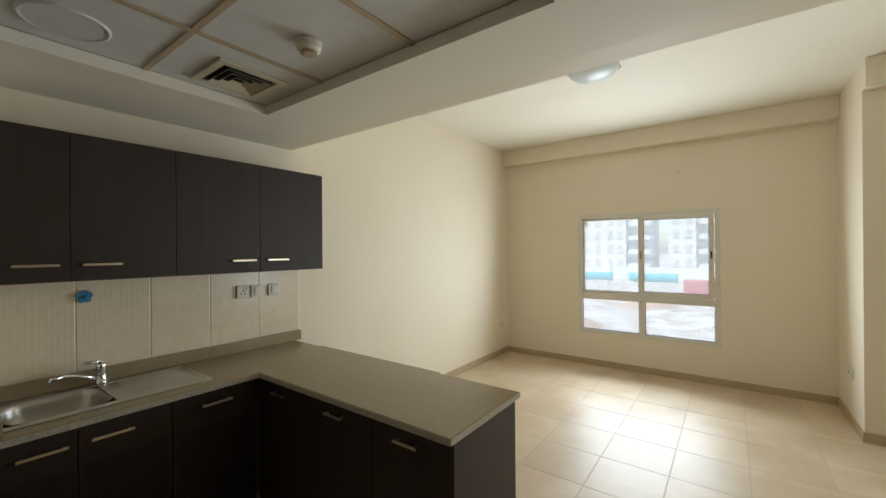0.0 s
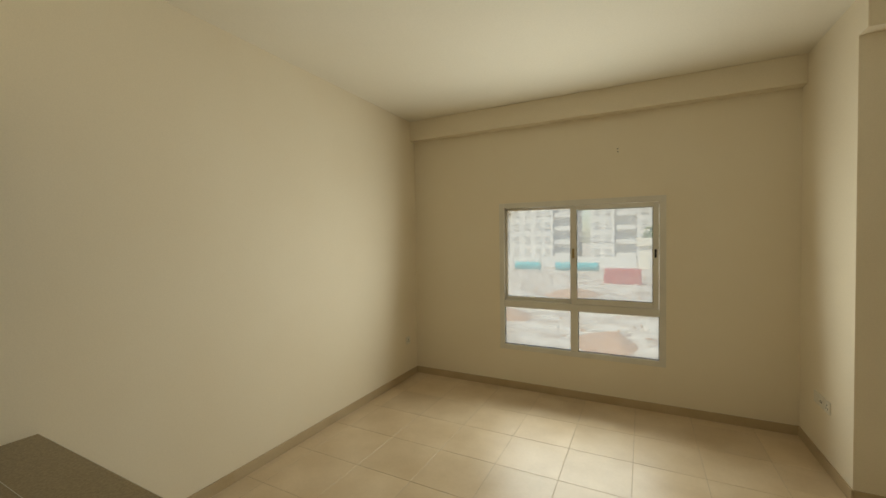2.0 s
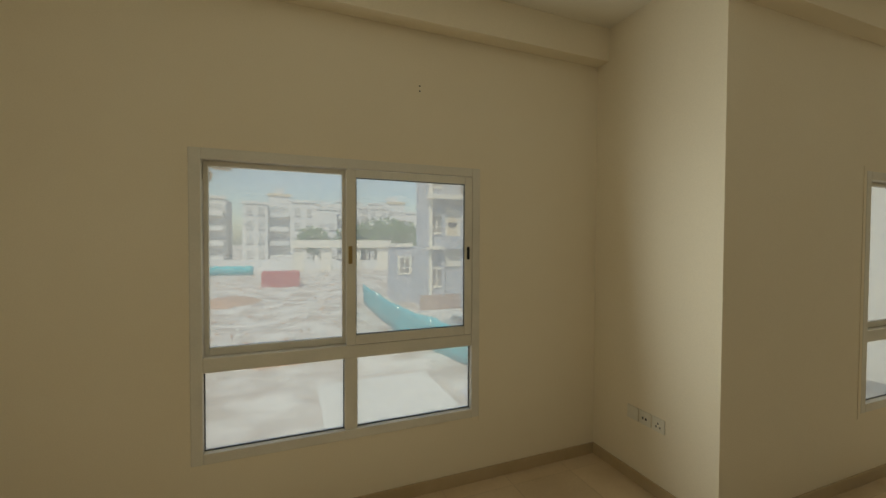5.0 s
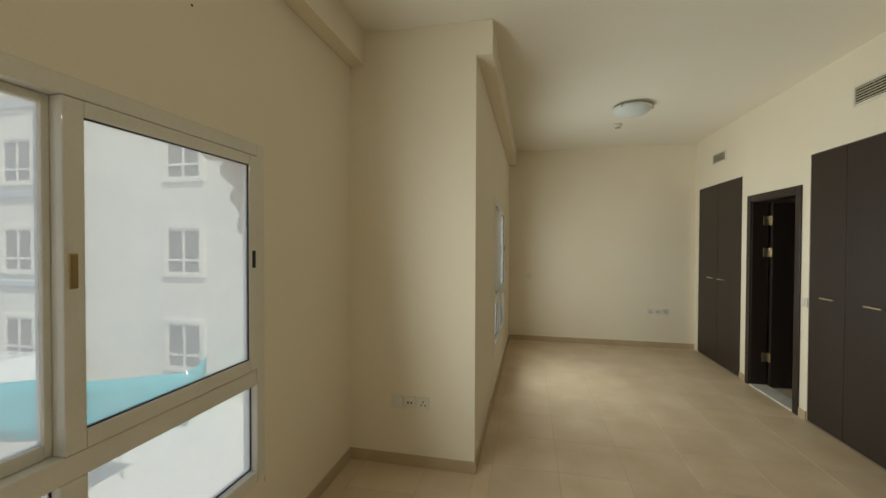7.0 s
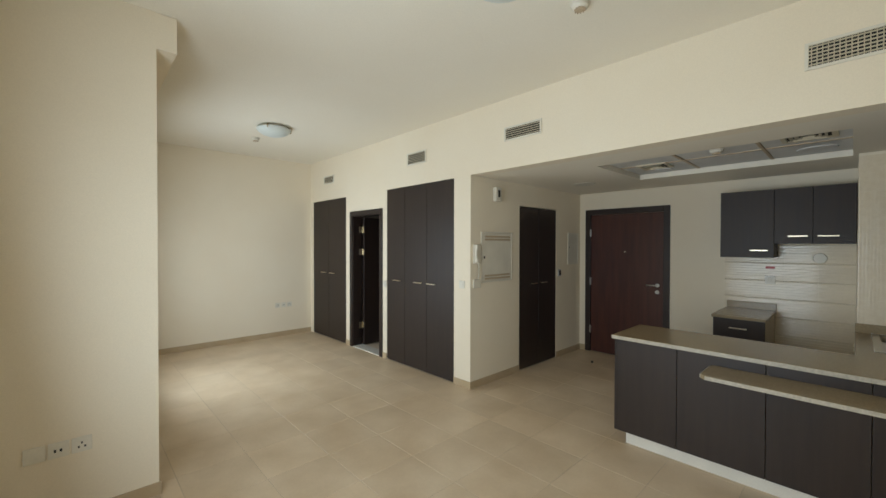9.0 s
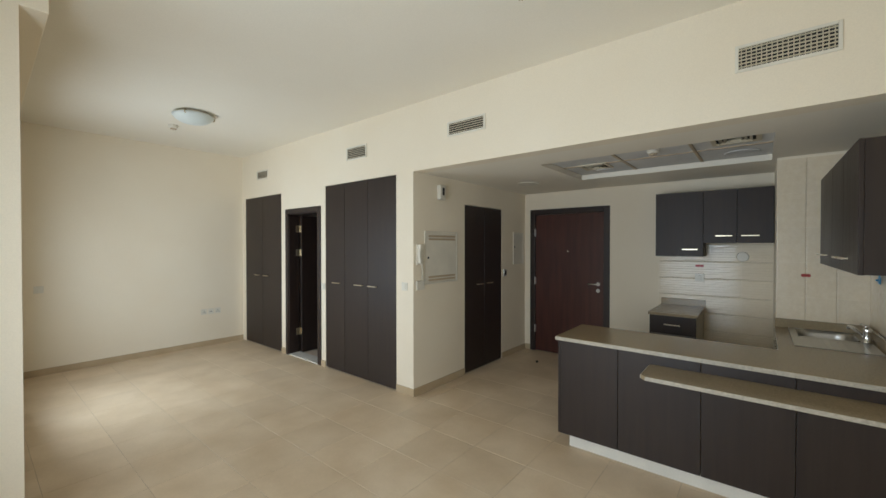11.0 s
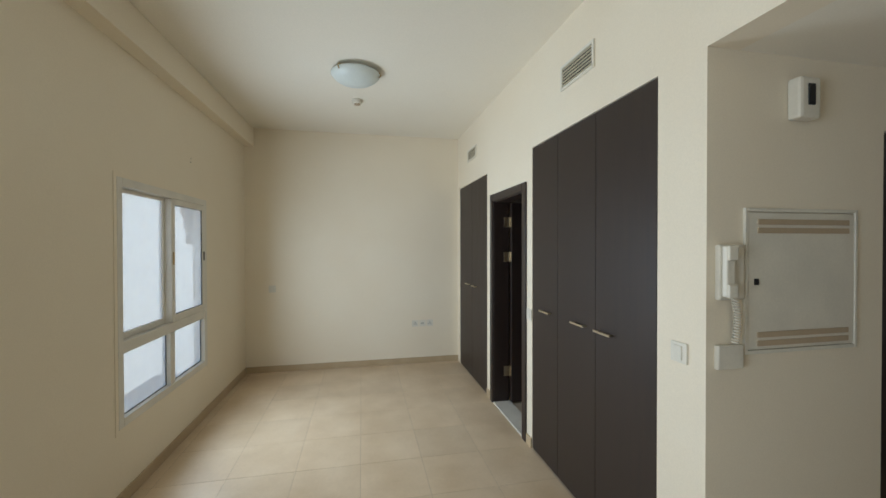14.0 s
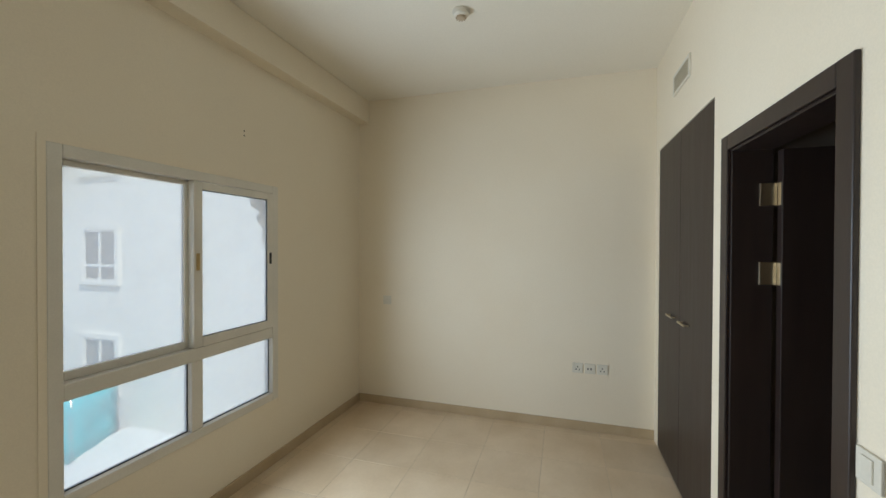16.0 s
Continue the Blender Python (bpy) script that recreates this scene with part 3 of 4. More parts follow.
for yy, k in ((-0.36, "blank"), (-0.455, "tv"), (-0.55, "power")):
    socket((XP, yy, 0.45), "x-", k)
for yy, k in ((-3.09, "power"), (-3.19, "tv"), (-3.29, "power")):
    socket((XE, yy, 0.54), "x-", k)
for yy, k in ((-4.08, "power"), (-3.98, "switch"), (-3.85, "switch")):
    socket((XW + 0.012, yy, 1.285), "x+", k)
socket((XW, -0.22, 0.45), "x+", "power")
socket((XE, -1.28, 1.05), "x-", "switch")
socket((5.04, YS, 1.05), "y+", "switch", "white plastic light switch")
socket((3.545, YS, 1.15), "y+", "switch", "white plastic light switch")


# ---- vents, lamps, detectors ----
def vent(x0, x1, z0, z1, n, cross, label):
    v = thing("air_vent", ((x0 + x1) / 2, YS, z0), label, "vent", "wall air vents")
    f = 0.018
    boxes("frame", [(x0, x0 + f, YS, YS + 0.012, z0, z1), (x1 - f, x1, YS, YS + 0.012, z0, z1), (x0 + f, x1 - f, YS, YS + 0.012, z0, z0 + f), (x0 + f, x1 - f, YS, YS + 0.012, z1 - f, z1)], WHITE, v, 0.002)
    # thin near-black sheet on the wall for the shade inside the grille
    box("duct_shade", x0 + f, x1 - f, YS, YS + 0.002, z0 + f, z1 - f, DARK, v)
    h = (z1 - z0 - 2 * f) / n
    for k in range(n):
        z = z0 + f + h * (k + 0.5)
        bm = bmesh.new()
        add_box(bm, x0 + f, x1 - f, YS + 0.002, YS + 0.012, z - 0.002, z + 0.002)
        bmesh.ops.rotate(bm, verts=bm.verts, cent=(0, YS + 0.007, z), matrix=Matrix.Rotation(radians(15), 3, "X"))
        finish("slat", bm, GRILLE, ((x0 + x1) / 2, YS, z), v)
    for k in range(cross):
        x = x0 + f + (x1 - x0 - 2 * f) * (k + 0.5) / cross
        box("bar", x - 0.0025, x + 0.0025, YS + 0.002, YS + 0.005, z0 + f, z1 - f, GRILLE, v)
    return v


vent(0.27, 0.73, 2.63, 2.79, 6, 18, "cream metal supply air grille high on the wall")
vent(2.525, 2.955, 2.635, 2.775, 5, 0, "cream metal supply air grille high on the wall")
vent(4.16, 4.535, 2.615, 2.775, 6, 0, "cream metal louvred return air grille")
vent(6.50, 6.855, 2.625, 2.765, 6, 0, "cream metal louvred air grille")


def ceiling_lamp(x, y):
    l = thing("ceiling_lamp", (x, y, ZC), "opal glass dome ceiling lamp with dark clips", "lamp", "dome ceiling lamps")
    bm = bmesh.new()
    lathe(bm, [(0.145, 0), (0.15, -0.012), (0.14, -0.03)], 40, (x, y, ZC))
    finish("base", bm, WHITE, (x, y, ZC), l)
    bm = bmesh.new()
    lathe(bm, [(0.19, -0.028), (0.2, -0.034), (0.198, -0.044), (0.175, -0.072), (0.134, -0.098), (0.08, -0.115), (0.023, -0.122), (0.002, -0.1225)], 48, (x, y, ZC))
    finish("shade", bm, OPAL, (x, y, ZC), l)
    for k in range(3):
        a = radians(120 * k + 20)
        bm = bmesh.new()
        tube(bm, [(x + r * math.cos(a), y + r * math.sin(a), ZC + z) for r, z in ((0.14, -0.02), (0.204, -0.022), (0.208, -0.044), (0.196, -0.06))], 0.005, 8)
        tagged(finish("clip", bm, BRASS, (x, y, ZC), l), "dark bronze clip")
    return l


ceiling_lamp(1.81, -2.19)
ceiling_lamp(5.50, -2.34)


def smoke_detector(x, y, z, s=1.0):
    d = thing("smoke_detector", (x, y, z), "small round cream smoke detector on the ceiling", "detector", "smoke detectors")
    bm = bmesh.new()
    lathe(bm, [(0.052 * s, 0), (0.054 * s, -0.012), (0.046 * s, -0.016), (0.05 * s, -0.02), (0.046 * s, -0.034), (0.03 * s, -0.04)], 32, (x, y, z))
    finish("housing", bm, WHITE, (x, y, z), d)
    bm = bmesh.new()
    lathe(bm, [(0.029 * s, -0.040), (0.029 * s, -0.046), (0.02 * s, -0.052)], 24, (x, y, z))
    for k in range(10):
        a = radians(36 * k)
        add_box(bm, x + 0.029 * s * math.cos(a) - 0.003, x + 0.029 * s * math.cos(a) + 0.003, y + 0.029 * s * math.sin(a) - 0.003, y + 0.029 * s * math.sin(a) + 0.003, z - 0.052, z - 0.038)
    finish("chamber", bm, TBAR, (x, y, z), d)
    return d


smoke_detector(6.18, -2.345, ZC)
smoke_detector(1.67, -2.75, ZC)
smoke_detector(1.33, -4.50, ZK + 0.058)


def diffuser(x, y, s):
    d = thing("ceiling_diffuser", (x, y, ZK + 0.058), "square cream four-way ceiling air diffuser", "vent", "ceiling diffusers")
    z = ZK + 0.058
    def ring(bm, r0, r1, z0, z1):
        lo = [bm.verts.new((x + a * r0, y + b * r0, z0)) for a, b in ((-1, -1), (1, -1), (1, 1), (-1, 1))]
        hi = [bm.verts.new((x + a * r1, y + b * r1, z1)) for a, b in ((-1, -1), (1, -1), (1, 1), (-1, 1))]
        for k in range(4):
            bm.faces.new((lo[k], lo[(k + 1) % 4], hi[(k + 1) % 4], hi[k]))
    # thin near-black sheet for the shade between the vanes
    box("throat_shade", x - s * 0.78, x + s * 0.78, y - s * 0.78, y + s * 0.78, z - 0.004, z - 0.001, DARK, d)
    boxes("frame", [(x - s, x - 0.78 * s, y - s, y + s, z - 0.014, z), (x + 0.78 * s, x + s, y - s, y + s, z - 0.014, z), (x - 0.78 * s, x + 0.78 * s, y - s, y - 0.78 * s, z - 0.014, z), (x - 0.78 * s, x + 0.78 * s, y + 0.78 * s, y + s, z - 0.014, z)], GRILLE, d, 0.003)
    for r in (0.66, 0.46, 0.26):
        bm = bmesh.new()
        ring(bm, s * r, s * (r - 0.11), z - 0.020, z - 0.005)
        ring(bm, s * (r - 0.012), s * (r - 0.122), z - 0.020, z - 0.005)
        finish("vane", bm, GRILLE, (x, y, z), d)
    return d


diffuser(0.76, -4.50, 0.16)
diffuser(1.95, -4.92, 0.14)


def disc(x, y, z, r, label, mat):
    d = thing("ceiling_speaker_cover", (x, y, z), label, "cover", "round ceiling covers")
    bm = bmesh.new()
    lathe(bm, [(r, 0), (r, -0.006), (r * 0.93, -0.010), (r * 0.9, -0.006), (r * 0.86, -0.006), (0.002, -0.007)], 40, (x, y, z))
    finish("cover", bm, mat, (x, y, z), d)


disc(0.74, -5.12, ZK + 0.058, 0.13, "round cream blanking cover on a grey ceiling panel", PANELT)
disc(2.863, -5.196, ZK, 0.13, "round cream blanking cover on the plaster ceiling", WHITE)
disc(1.95, -5.2, ZK + 0.058, 0.08, "round cream blanking cover on a grey ceiling panel", PANELT)

# ---- kitchen ----
YP0, YP1 = -4.27, -3.685                     # peninsula top, inner and outer edge
XF = 0.505                                   # front edge of the sink run
ct = thing("worktop", (0.9, -3.95, CT - 0.03), "polished beige-grey granite worktop, L-shaped, with upstand", "worktop")
SX0, SX1, SY0, SY1 = 0.025, 0.37, -5.25, -4.885   # bowl hole
bm = bmesh.new()
zt0, zt1 = CT - 0.03, CT
for r in [(XW + 0.002, 1.858, YP0, YP1), (XW + 0.002, SX0, -5.288, YP0), (SX1, XF, -5.288, YP0), (SX0, SX1, SY1, YP0), (SX0, SX1, -5.288, SY0)]:
    add_box(bm, r[0], r[1], r[2], r[3], zt0, zt1)
finish("slab", bm, GRANITE, (0.9, -3.95, CT - 0.03), ct)
tagged(boxes("edge", [(XW + 0.002, 1.862, YP1, YP1 + 0.004, zt0 + 0.002, zt1 - 0.003), (1.858, 1.862, YP0, YP1, zt0 + 0.002, zt1 - 0.003), (XF + 0.004, 1.858, YP0 - 0.004, YP0, zt0 + 0.002, zt1 - 0.003), (XF, XF + 0.004, -5.288, YP0, zt0 + 0.002, zt1 - 0.003)], GRANEDGE, ct), "paler rough-polished granite edge")
tagged(boxes("upstand", [(XW + 0.014, XW + 0.032, -5.288, -3.63, CT, CT + 0.075), (XW + 0.032, XF, -5.275, -5.258, CT, CT + 0.075)], GRANITE, ct, 0.002), "granite upstand against the tiles")

sh = thing("bar_shelf", (0.55, -3.55, 0.74), "narrow granite breakfast ledge below the worktop", "shelf")
plate("slab", [(XW + 0.002, -3.712), (1.17, -3.712), (1.19, -3.69), (1.19, -3.44), (1.16, -3.41), (XW + 0.002, -3.41)], "xy", 0.744, 0.77, GRANITE, sh)
tagged(boxes("edge", [(XW + 0.002, 1.16, -3.41, -3.406, 0.746, 0.768), (1.19, 1.194, -3.69, -3.44, 0.746, 0.768)], GRANEDGE, sh), "paler granite edge")
for x in (0.1, 0.55, 1.0):
    boxes("bracket", [(x, x + 0.012, -3.712, -3.6, 0.735, 0.744), (x, x + 0.012, -3.712, -3.704, 0.72, 0.735)], STEEL, sh, 0.001)


def base_unit(x0, x1, y0, y1, label, group, toe=0.1, top=CT - 0.031):
    """The carcass of a floor unit."""
    u = thing("base_cabinet", ((x0 + x1) / 2, (y0 + y1) / 2, 0), label, "cabinet", group)
    box("body", x0 + 0.001, x1 - 0.001, y0 + 0.02, y1 - 0.02, toe, top, CARCASS, u)
    return u


# peninsula units, seen from the living side
e = [1.832, 1.40, 0.895, 0.439, XW + 0.004]
for x1, x0 in zip(e, e[1:]):
    u = base_unit(x0, x1, -4.235, -3.712, "dark wenge base cabinet in the peninsula", group="peninsula cabinets")
    box("panel", x0 + 0.002, x1 - 0.002, -3.731, -3.712, 0.1, CT - 0.034, WENGE, u, 0.0015)
    if x0 > 0.3:
        d = box("door", x0 + 0.002, x1 - 0.002, -4.235, -4.216, 0.1, CT - 0.034, WENGE, u, 0.0015)
        bar_handle(((x0 + x1) / 2, -4.235, CT - 0.098), (1, 0, 0), 0.13, (0, -1, 0), d)
    box("plinth", x0, x1 - (0.06 if x1 > 1.8 else 0.0), -4.18, -3.755, 0, 0.1, ALU, u)
    if x1 > 1.8:
        box("end_panel", x1 - 0.001, x1 + 0.018, -4.235, -3.712, 0.1, CT - 0.034, WENGE, u, 0.0015)
# sink run
for y0, y1, py in ((-4.70, -4.28, -4.498), (-5.045, -4.70, -4.932), (-5.28, -5.045, -5.153)):
    u = base_unit(XW + 0.01, XF - 0.02, y0, y1, "dark wenge base cabinet below the sink worktop", group="sink run cabinets", top=CT - 0.2)
    d = box("door", XF - 0.04, XF - 0.021, y0 + 0.002, y1 - 0.002, 0.1, CT - 0.034, WENGE, u, 0.0015)
    bar_handle((XF - 0.021, py, CT - 0.098), (0, 1, 0), 0.15, (1, 0, 0), d)
    box("plinth", XW + 0.02, XF - 0.08, y0, y1, 0, 0.1, ALU, u)
# lone unit by the cooker gap
u = thing("base_cabinet", (1.32, -5.72, 0), "narrow dark wenge drawer cabinet with granite top", "cabinet", "base cabinets")
box("body", 1.115, 1.535, YK + 0.012, -5.465, 0.1, CT - 0.031, CARCASS, u)
for z0, z1 in ((0.1, 0.345), (0.35, 0.64), (0.645, CT - 0.034)):
    d = box("drawer_front", 1.112, 1.538, -5.464, -5.445, z0, z1 - 0.002, WENGE, u, 0.0015)
    bar_handle((1.325, -5.445, z1 - 0.09), (1, 0, 0), 0.15, (0, 1, 0), d)
box("side_panel", 1.536, 1.545, YK + 0.012, -5.465, 0.1, CT - 0.031, WENGE, u)
box("plinth", 1.115, 1.535, YK + 0.05, -5.5, 0, 0.1, ALU, u)
box("top", 1.10, 1.552, YK + 0.012, -5.42, CT - 0.03, CT, GRANITE, u, 0.002)
box("upstand", 1.10, 1.552, YK + 0.012, YK + 0.03, CT, CT + 0.075, GRANITE, u, 0.002)

# wall units
def wall_unit(name, axis, a0, a1, z0, z1, back, front, pull, label):
    u = thing(name, (a0, back, z0) if axis == "x" else (back, a0, z0), label, "cabinet", "wall cabinets")
    def b(n, p, q, d0, d1, zz0, zz1, mat, bev=0.0, par=u):
        return box(n, p, q, d0, d1, zz0, zz1, mat, par, bev) if axis == "x" else box(n, d0, d1, p, q, zz0, zz1, mat, par, bev)
    b("body", a0 + 0.001, a1 - 0.001, back, front - 0.021, z0 + 0.002, z1 - 0.002, WENGE)
    d = b("door", a0 + 0.0015, a1 - 0.0015, front - 0.02, front, z0, z1, WENGE, 0.0015)
    bar_handle((pull, front, z0 + 0.078) if axis == "x" else (front, pull, z0 + 0.078), (1, 0, 0) if axis == "x" else (0, 1, 0), 0.15, (0, 1, 0) if axis == "x" else (1, 0, 0), d)
    return u


LBL = "dark wenge kitchen wall cabinet with a closed door"
for y0, y1, py in ((-4.105, -3.617, -3.99), (-4.586, -4.105, -4.218), (-5.02, -4.586, -4.906), (-5.275, -5.02, -5.134)):
    wall_unit("wall_cabinet", "y", y0, y1, 1.437, 2.137, XW + 0.013, 0.216, py, LBL)
for x0, x1, z0, px in ((1.097, 1.565, 1.463, 1.22), (0.80, 1.097, 1.611, 0.91), (0.50, 0.80, 1.611, 0.69)):
    wall_unit("wall_cabinet", "x", x0, x1, z0, 2.185, YK + 0.013, -5.86, px, LBL)

# sink
sk_ = thing("kitchen_sink", (0.21, -5.0, CT), "stainless steel sink with bowl and ribbed drainer", "sink")
bm = bmesh.new()
def bowl_ring(inset, z, seg=8, r=0.09):
    x0, x1, y0, y1 = SX0 + inset, SX1 - inset, SY0 + inset, SY1 - inset
    out = []
    for cx, cy, a0 in ((x1 - r, y1 - r, 0), (x0 + r, y1 - r, 90), (x0 + r, y0 + r, 180), (x1 - r, y0 + r, 270)):
        for k in range(seg + 1):
            a = radians(a0 + 90 * k / seg)
            out.append(bm.verts.new((cx + r * math.cos(a), cy + r * math.sin(a), z)))
    return out
rings = [bowl_ring(i, z) for i, z in ((-0.0, CT + 0.004), (0.006, CT - 0.002), (0.012, CT - 0.03), (0.02, CT - 0.13), (0.04, CT - 0.155))]
for a, b in zip(rings, rings[1:]):
    for k in range(len(a)):
        bm.faces.new((a[k], a[(k + 1) % len(a)], b[(k + 1) % len(a)], b[k])).smooth = True
bm.faces.new(rings[-1])
finish("bowl", bm, STEEL, (0.21, -5.0, CT), sk_)
boxes("rim", [(-0.03, SX0, -5.262, -4.48, CT, CT + 0.005), (SX1, 0.415, -5.262, -4.48, CT, CT + 0.005), (SX0, SX1, -5.262, SY0, CT, CT + 0.005), (SX0, SX1, SY1, -4.84, CT, CT + 0.005), (SX0, SX1, -4.50, -4.48, CT, CT + 0.005)], STEEL, sk_, 0.002)
box("drainer", SX0, SX1, -4.84, -4.50, CT + 0.0005, CT + 0.002, STEEL, sk_)
for k in range(8):
    box("rib", SX0 + 0.025 + k * 0.036, SX0 + 0.037 + k * 0.036, -4.81, -4.53, CT + 0.001, CT + 0.0045, STEEL, sk_, 0.0015)
bm = bmesh.new()
add_cyl(bm, (0.21, -5.02, CT - 0.152), 0.032, 0.028, 0.006, "z", 24)
finish("waste", bm, STEEL, (0.21, -5.02, CT), sk_)

tp = thing("mixer_tap", (0.0, -4.86, CT), "chrome single-lever mixer tap", "tap")
bm = bmesh.new()
lathe(bm, [(0.028, 0.0), (0.026, 0.012), (0.021, 0.018), (0.021, 0.075), (0.023, 0.08), (0.023, 0.105), (0.018, 0.112)], 24, (-0.0, -4.865, CT + 0.005))
finish("body", bm, CHROME, (0.0, -4.86, CT), tp)
bm = bmesh.new()
tube(bm, [(0.004, -4.88, CT + 0.035), (0.02, -4.92, CT + 0.055), (0.04, -4.97, CT + 0.078), (0.058, -5.02, CT + 0.092), (0.07, -5.06, CT + 0.092), (0.073, -5.07, CT + 0.075)], 0.012, 14)
finish("spout", bm, CHROME, (0.0, -4.86, CT), tp)
bm = bmesh.new()
tube(bm, [(0.0, -4.865, CT + 0.12), (0.01, -4.89, CT + 0.126), (0.022, -4.94, CT + 0.13)], 0.008, 10)
finish("lever", bm, CHROME, (0.0, -4.86, CT), tp)

# small fittings on the tiles
hk = thing("wall_hook", (XW + 0.012, -4.915, 1.338), "blue plastic stick-on hook on the tiles", "hook")
bm = bmesh.new()
for k in range(5):
    a = radians(72 * k + 18)
    add_cyl(bm, (XW + 0.016, -4.915 + 0.02 * math.cos(a), 1.338 + 0.02 * math.sin(a)), 0.016, 0.014, 0.008, "x", 14)
finish("flower_base", bm, BLUE, (XW + 0.012, -4.915, 1.338), hk)
box("peg", XW + 0.02, XW + 0.035, -4.921, -4.909, 1.33, 1.342, BLUE, hk, 0.003)
hk = thing("wall_hook", (0.30, -5.278, 1.33), "red plastic stick-on hook on the tiles", "hook")
bm = bmesh.new()
for k in range(3):
    add_cyl(bm, (0.285 + 0.018 * k, -5.274, 1.33), 0.014, 0.012, 0.008, "y", 14)
finish("base", bm, RED, (0.3, -5.278, 1.33), hk)
cs = thing("cooker_switch", (1.16, YK + 0.012, 1.21), "white cooker socket below a red label", "socket")
box("plate", 1.115, 1.205, YK + 0.012, YK + 0.022, 1.165, 1.255, WHITE, cs, 0.003)
box("rocker", 1.145, 1.175, YK + 0.021, YK + 0.027, 1.185, 1.235, WHITE, cs, 0.003)
tagged(box("label", 1.12, 1.20, YK + 0.0125, YK + 0.015, 1.335, 1.36, RED, cs), "red printed label with unreadable writing")
pc = thing("pipe_cover", (0.76, YK + 0.012, 1.46), "round cream cap over an extract pipe", "cover")
bm = bmesh.new()
add_cyl(bm, (0.76, YK + 0.02, 1.46), 0.055, 0.05, 0.016, "y", 32)
finish("cap", bm, WHITE, (0.76, YK + 0.012, 1.46), pc)
dc = thing("door_stop", (2.9, -5.55, 0), "small black floor door stop", "door stop")
bm = bmesh.new()
lathe(bm, [(0.016, 0), (0.016, 0.012), (0.012, 0.022), (0.004, 0.026)], 16, (2.95, -5.62, 0))
finish("post", bm, BLACK, (2.95, -5.62, 0), dc)

# pinholes in the plaster above the windows: near-black discs stand for their inner shade
for x, y, z in ((2.2, YN, 2.47), (2.2, YN, 2.50), (5.9, YM, 2.32), (5.9, YM, 2.35)):
    y -= 0.033 if x > XP else 0.0
    d = thing("drill_hole", (x, y, z), "small dark drill hole in cream plaster", "hole", "drill holes")
    bm = bmesh.new()
    add_cyl(bm, (x, y - 0.0005, z), 0.005, 0.005, 0.002, "y", 10)
    finish("hole_shade", bm, DARK, (x, y, z), d)


# ---- outdoors ----
GZ = -3.6
gn = bmesh.new()
N = 60
def ground_z(x, y):
    r = noise.noise(Vector((x * 0.18, y * 0.18, 0))) * 0.25 + noise.noise(Vector((x * 0.7, y * 0.7, 3))) * 0.08
    return GZ + (r * min(1.0, max(0.0, (y - 12) / 6)) if 12 < y < 60 and -30 < x < 9 else 0.0)
xs = sorted({-400, -200, -100, -60} | {-30 + 0.9 * k for k in range(50)} | {20, 30, 60, 120, 250, 400})
yy_ = sorted({-60, -20, 0, 4, 8} | {10 + 0.9 * k for k in range(56)} | {70, 100, 200, 400})
grid = [[gn.verts.new((x, y, ground_z(x, y))) for y in yy_] for x in xs]
for i in range(len(xs) - 1):
    for j in range(len(yy_) - 1):
        gn.faces.new((grid[i][j], grid[i + 1][j], grid[i + 1][j + 1], grid[i][j + 1])).smooth = True
setting(finish("ground", gn, SAND, (0, 0, GZ)), "pale sandy building lot with rubble", "ground")
setting(box("pavement", 2.3, 6.3, 8.45, 11.9, GZ, GZ + 0.12, CONCRETE, None, 0.02), "pale concrete slab beside the building", "pavement")
setting(box("pavement_kerb", 2.3, 6.3, 7.85, 8.44, GZ, GZ + 0.13, MOUND, None, 0.02), "terracotta kerb along the concrete slab", "pavement")
setting(box("pavement_strip", 6.35, 11.7, 4.0, 8.6, GZ, GZ + 0.1, CONCRETE, None, 0.02), "pale concrete path below the windows", "pavement")


def mound(x, y, r, h, seed):
    m = thing("sand_mound", (x, y, GZ), "reddish heap of dug sand", "mound", "sand mounds")
    bm = bmesh.new()
    rings = []
    for i in range(10):
        q = i / 9
        ring = []
        for k in range(28):
            a = 2 * math.pi * k / 28
            rr = r * q * (1 + 0.25 * noise.noise(Vector((math.cos(a) * 1.5, math.sin(a) * 1.5, seed))))
            z = h * (1 - q * q) ** 1.3 * (1 + 0.3 * noise.noise(Vector((rr * math.cos(a), rr * math.sin(a), seed)))) - 0.06
            ring.append(bm.verts.new((x + rr * math.cos(a), y + rr * math.sin(a), GZ + z)))
        rings.append(ring)
    for p, q in zip(rings, rings[1:]):
        for k in range(28):
            bm.faces.new((p[k], p[(k + 1) % 28], q[(k + 1) % 28], q[k])).smooth = True
    finish("heap", bm, MOUND, (x, y, GZ), m)


for k, (x, y, r, h) in enumerate(((0.9, 16.2, 1.8, 0.7), (-6.0, 21.0, 2.2, 0.7), (-3.0, 33.0, 2.5, 0.6))):
    mound(x, y, r, h, k * 7.3)
rng = random.Random(4)
bm = bmesh.new()
for k in range(1500):
    x, y, s = rng.uniform(-16, 9), rng.uniform(12.5, 60), rng.uniform(0.05, 0.13) * rng.choice((1, 1, 1, 2.2))
    if 6.2 < x and y < 32:
        continue
    g = bmesh.ops.create_icosphere(bm, subdivisions=1, radius=s, matrix=pose(x, y, ground_z(x, y), 40 * k, 25 * k, 70 * k) @ Matrix.Diagonal((1, rng.uniform(0.6, 1.3), rng.uniform(0.3, 0.7), 1)))
tagged(finish("rubble", bm, CONCRETE, (0, 25, GZ)), "scattered pale rubble stones on sand", "rubble", kind="stuff")

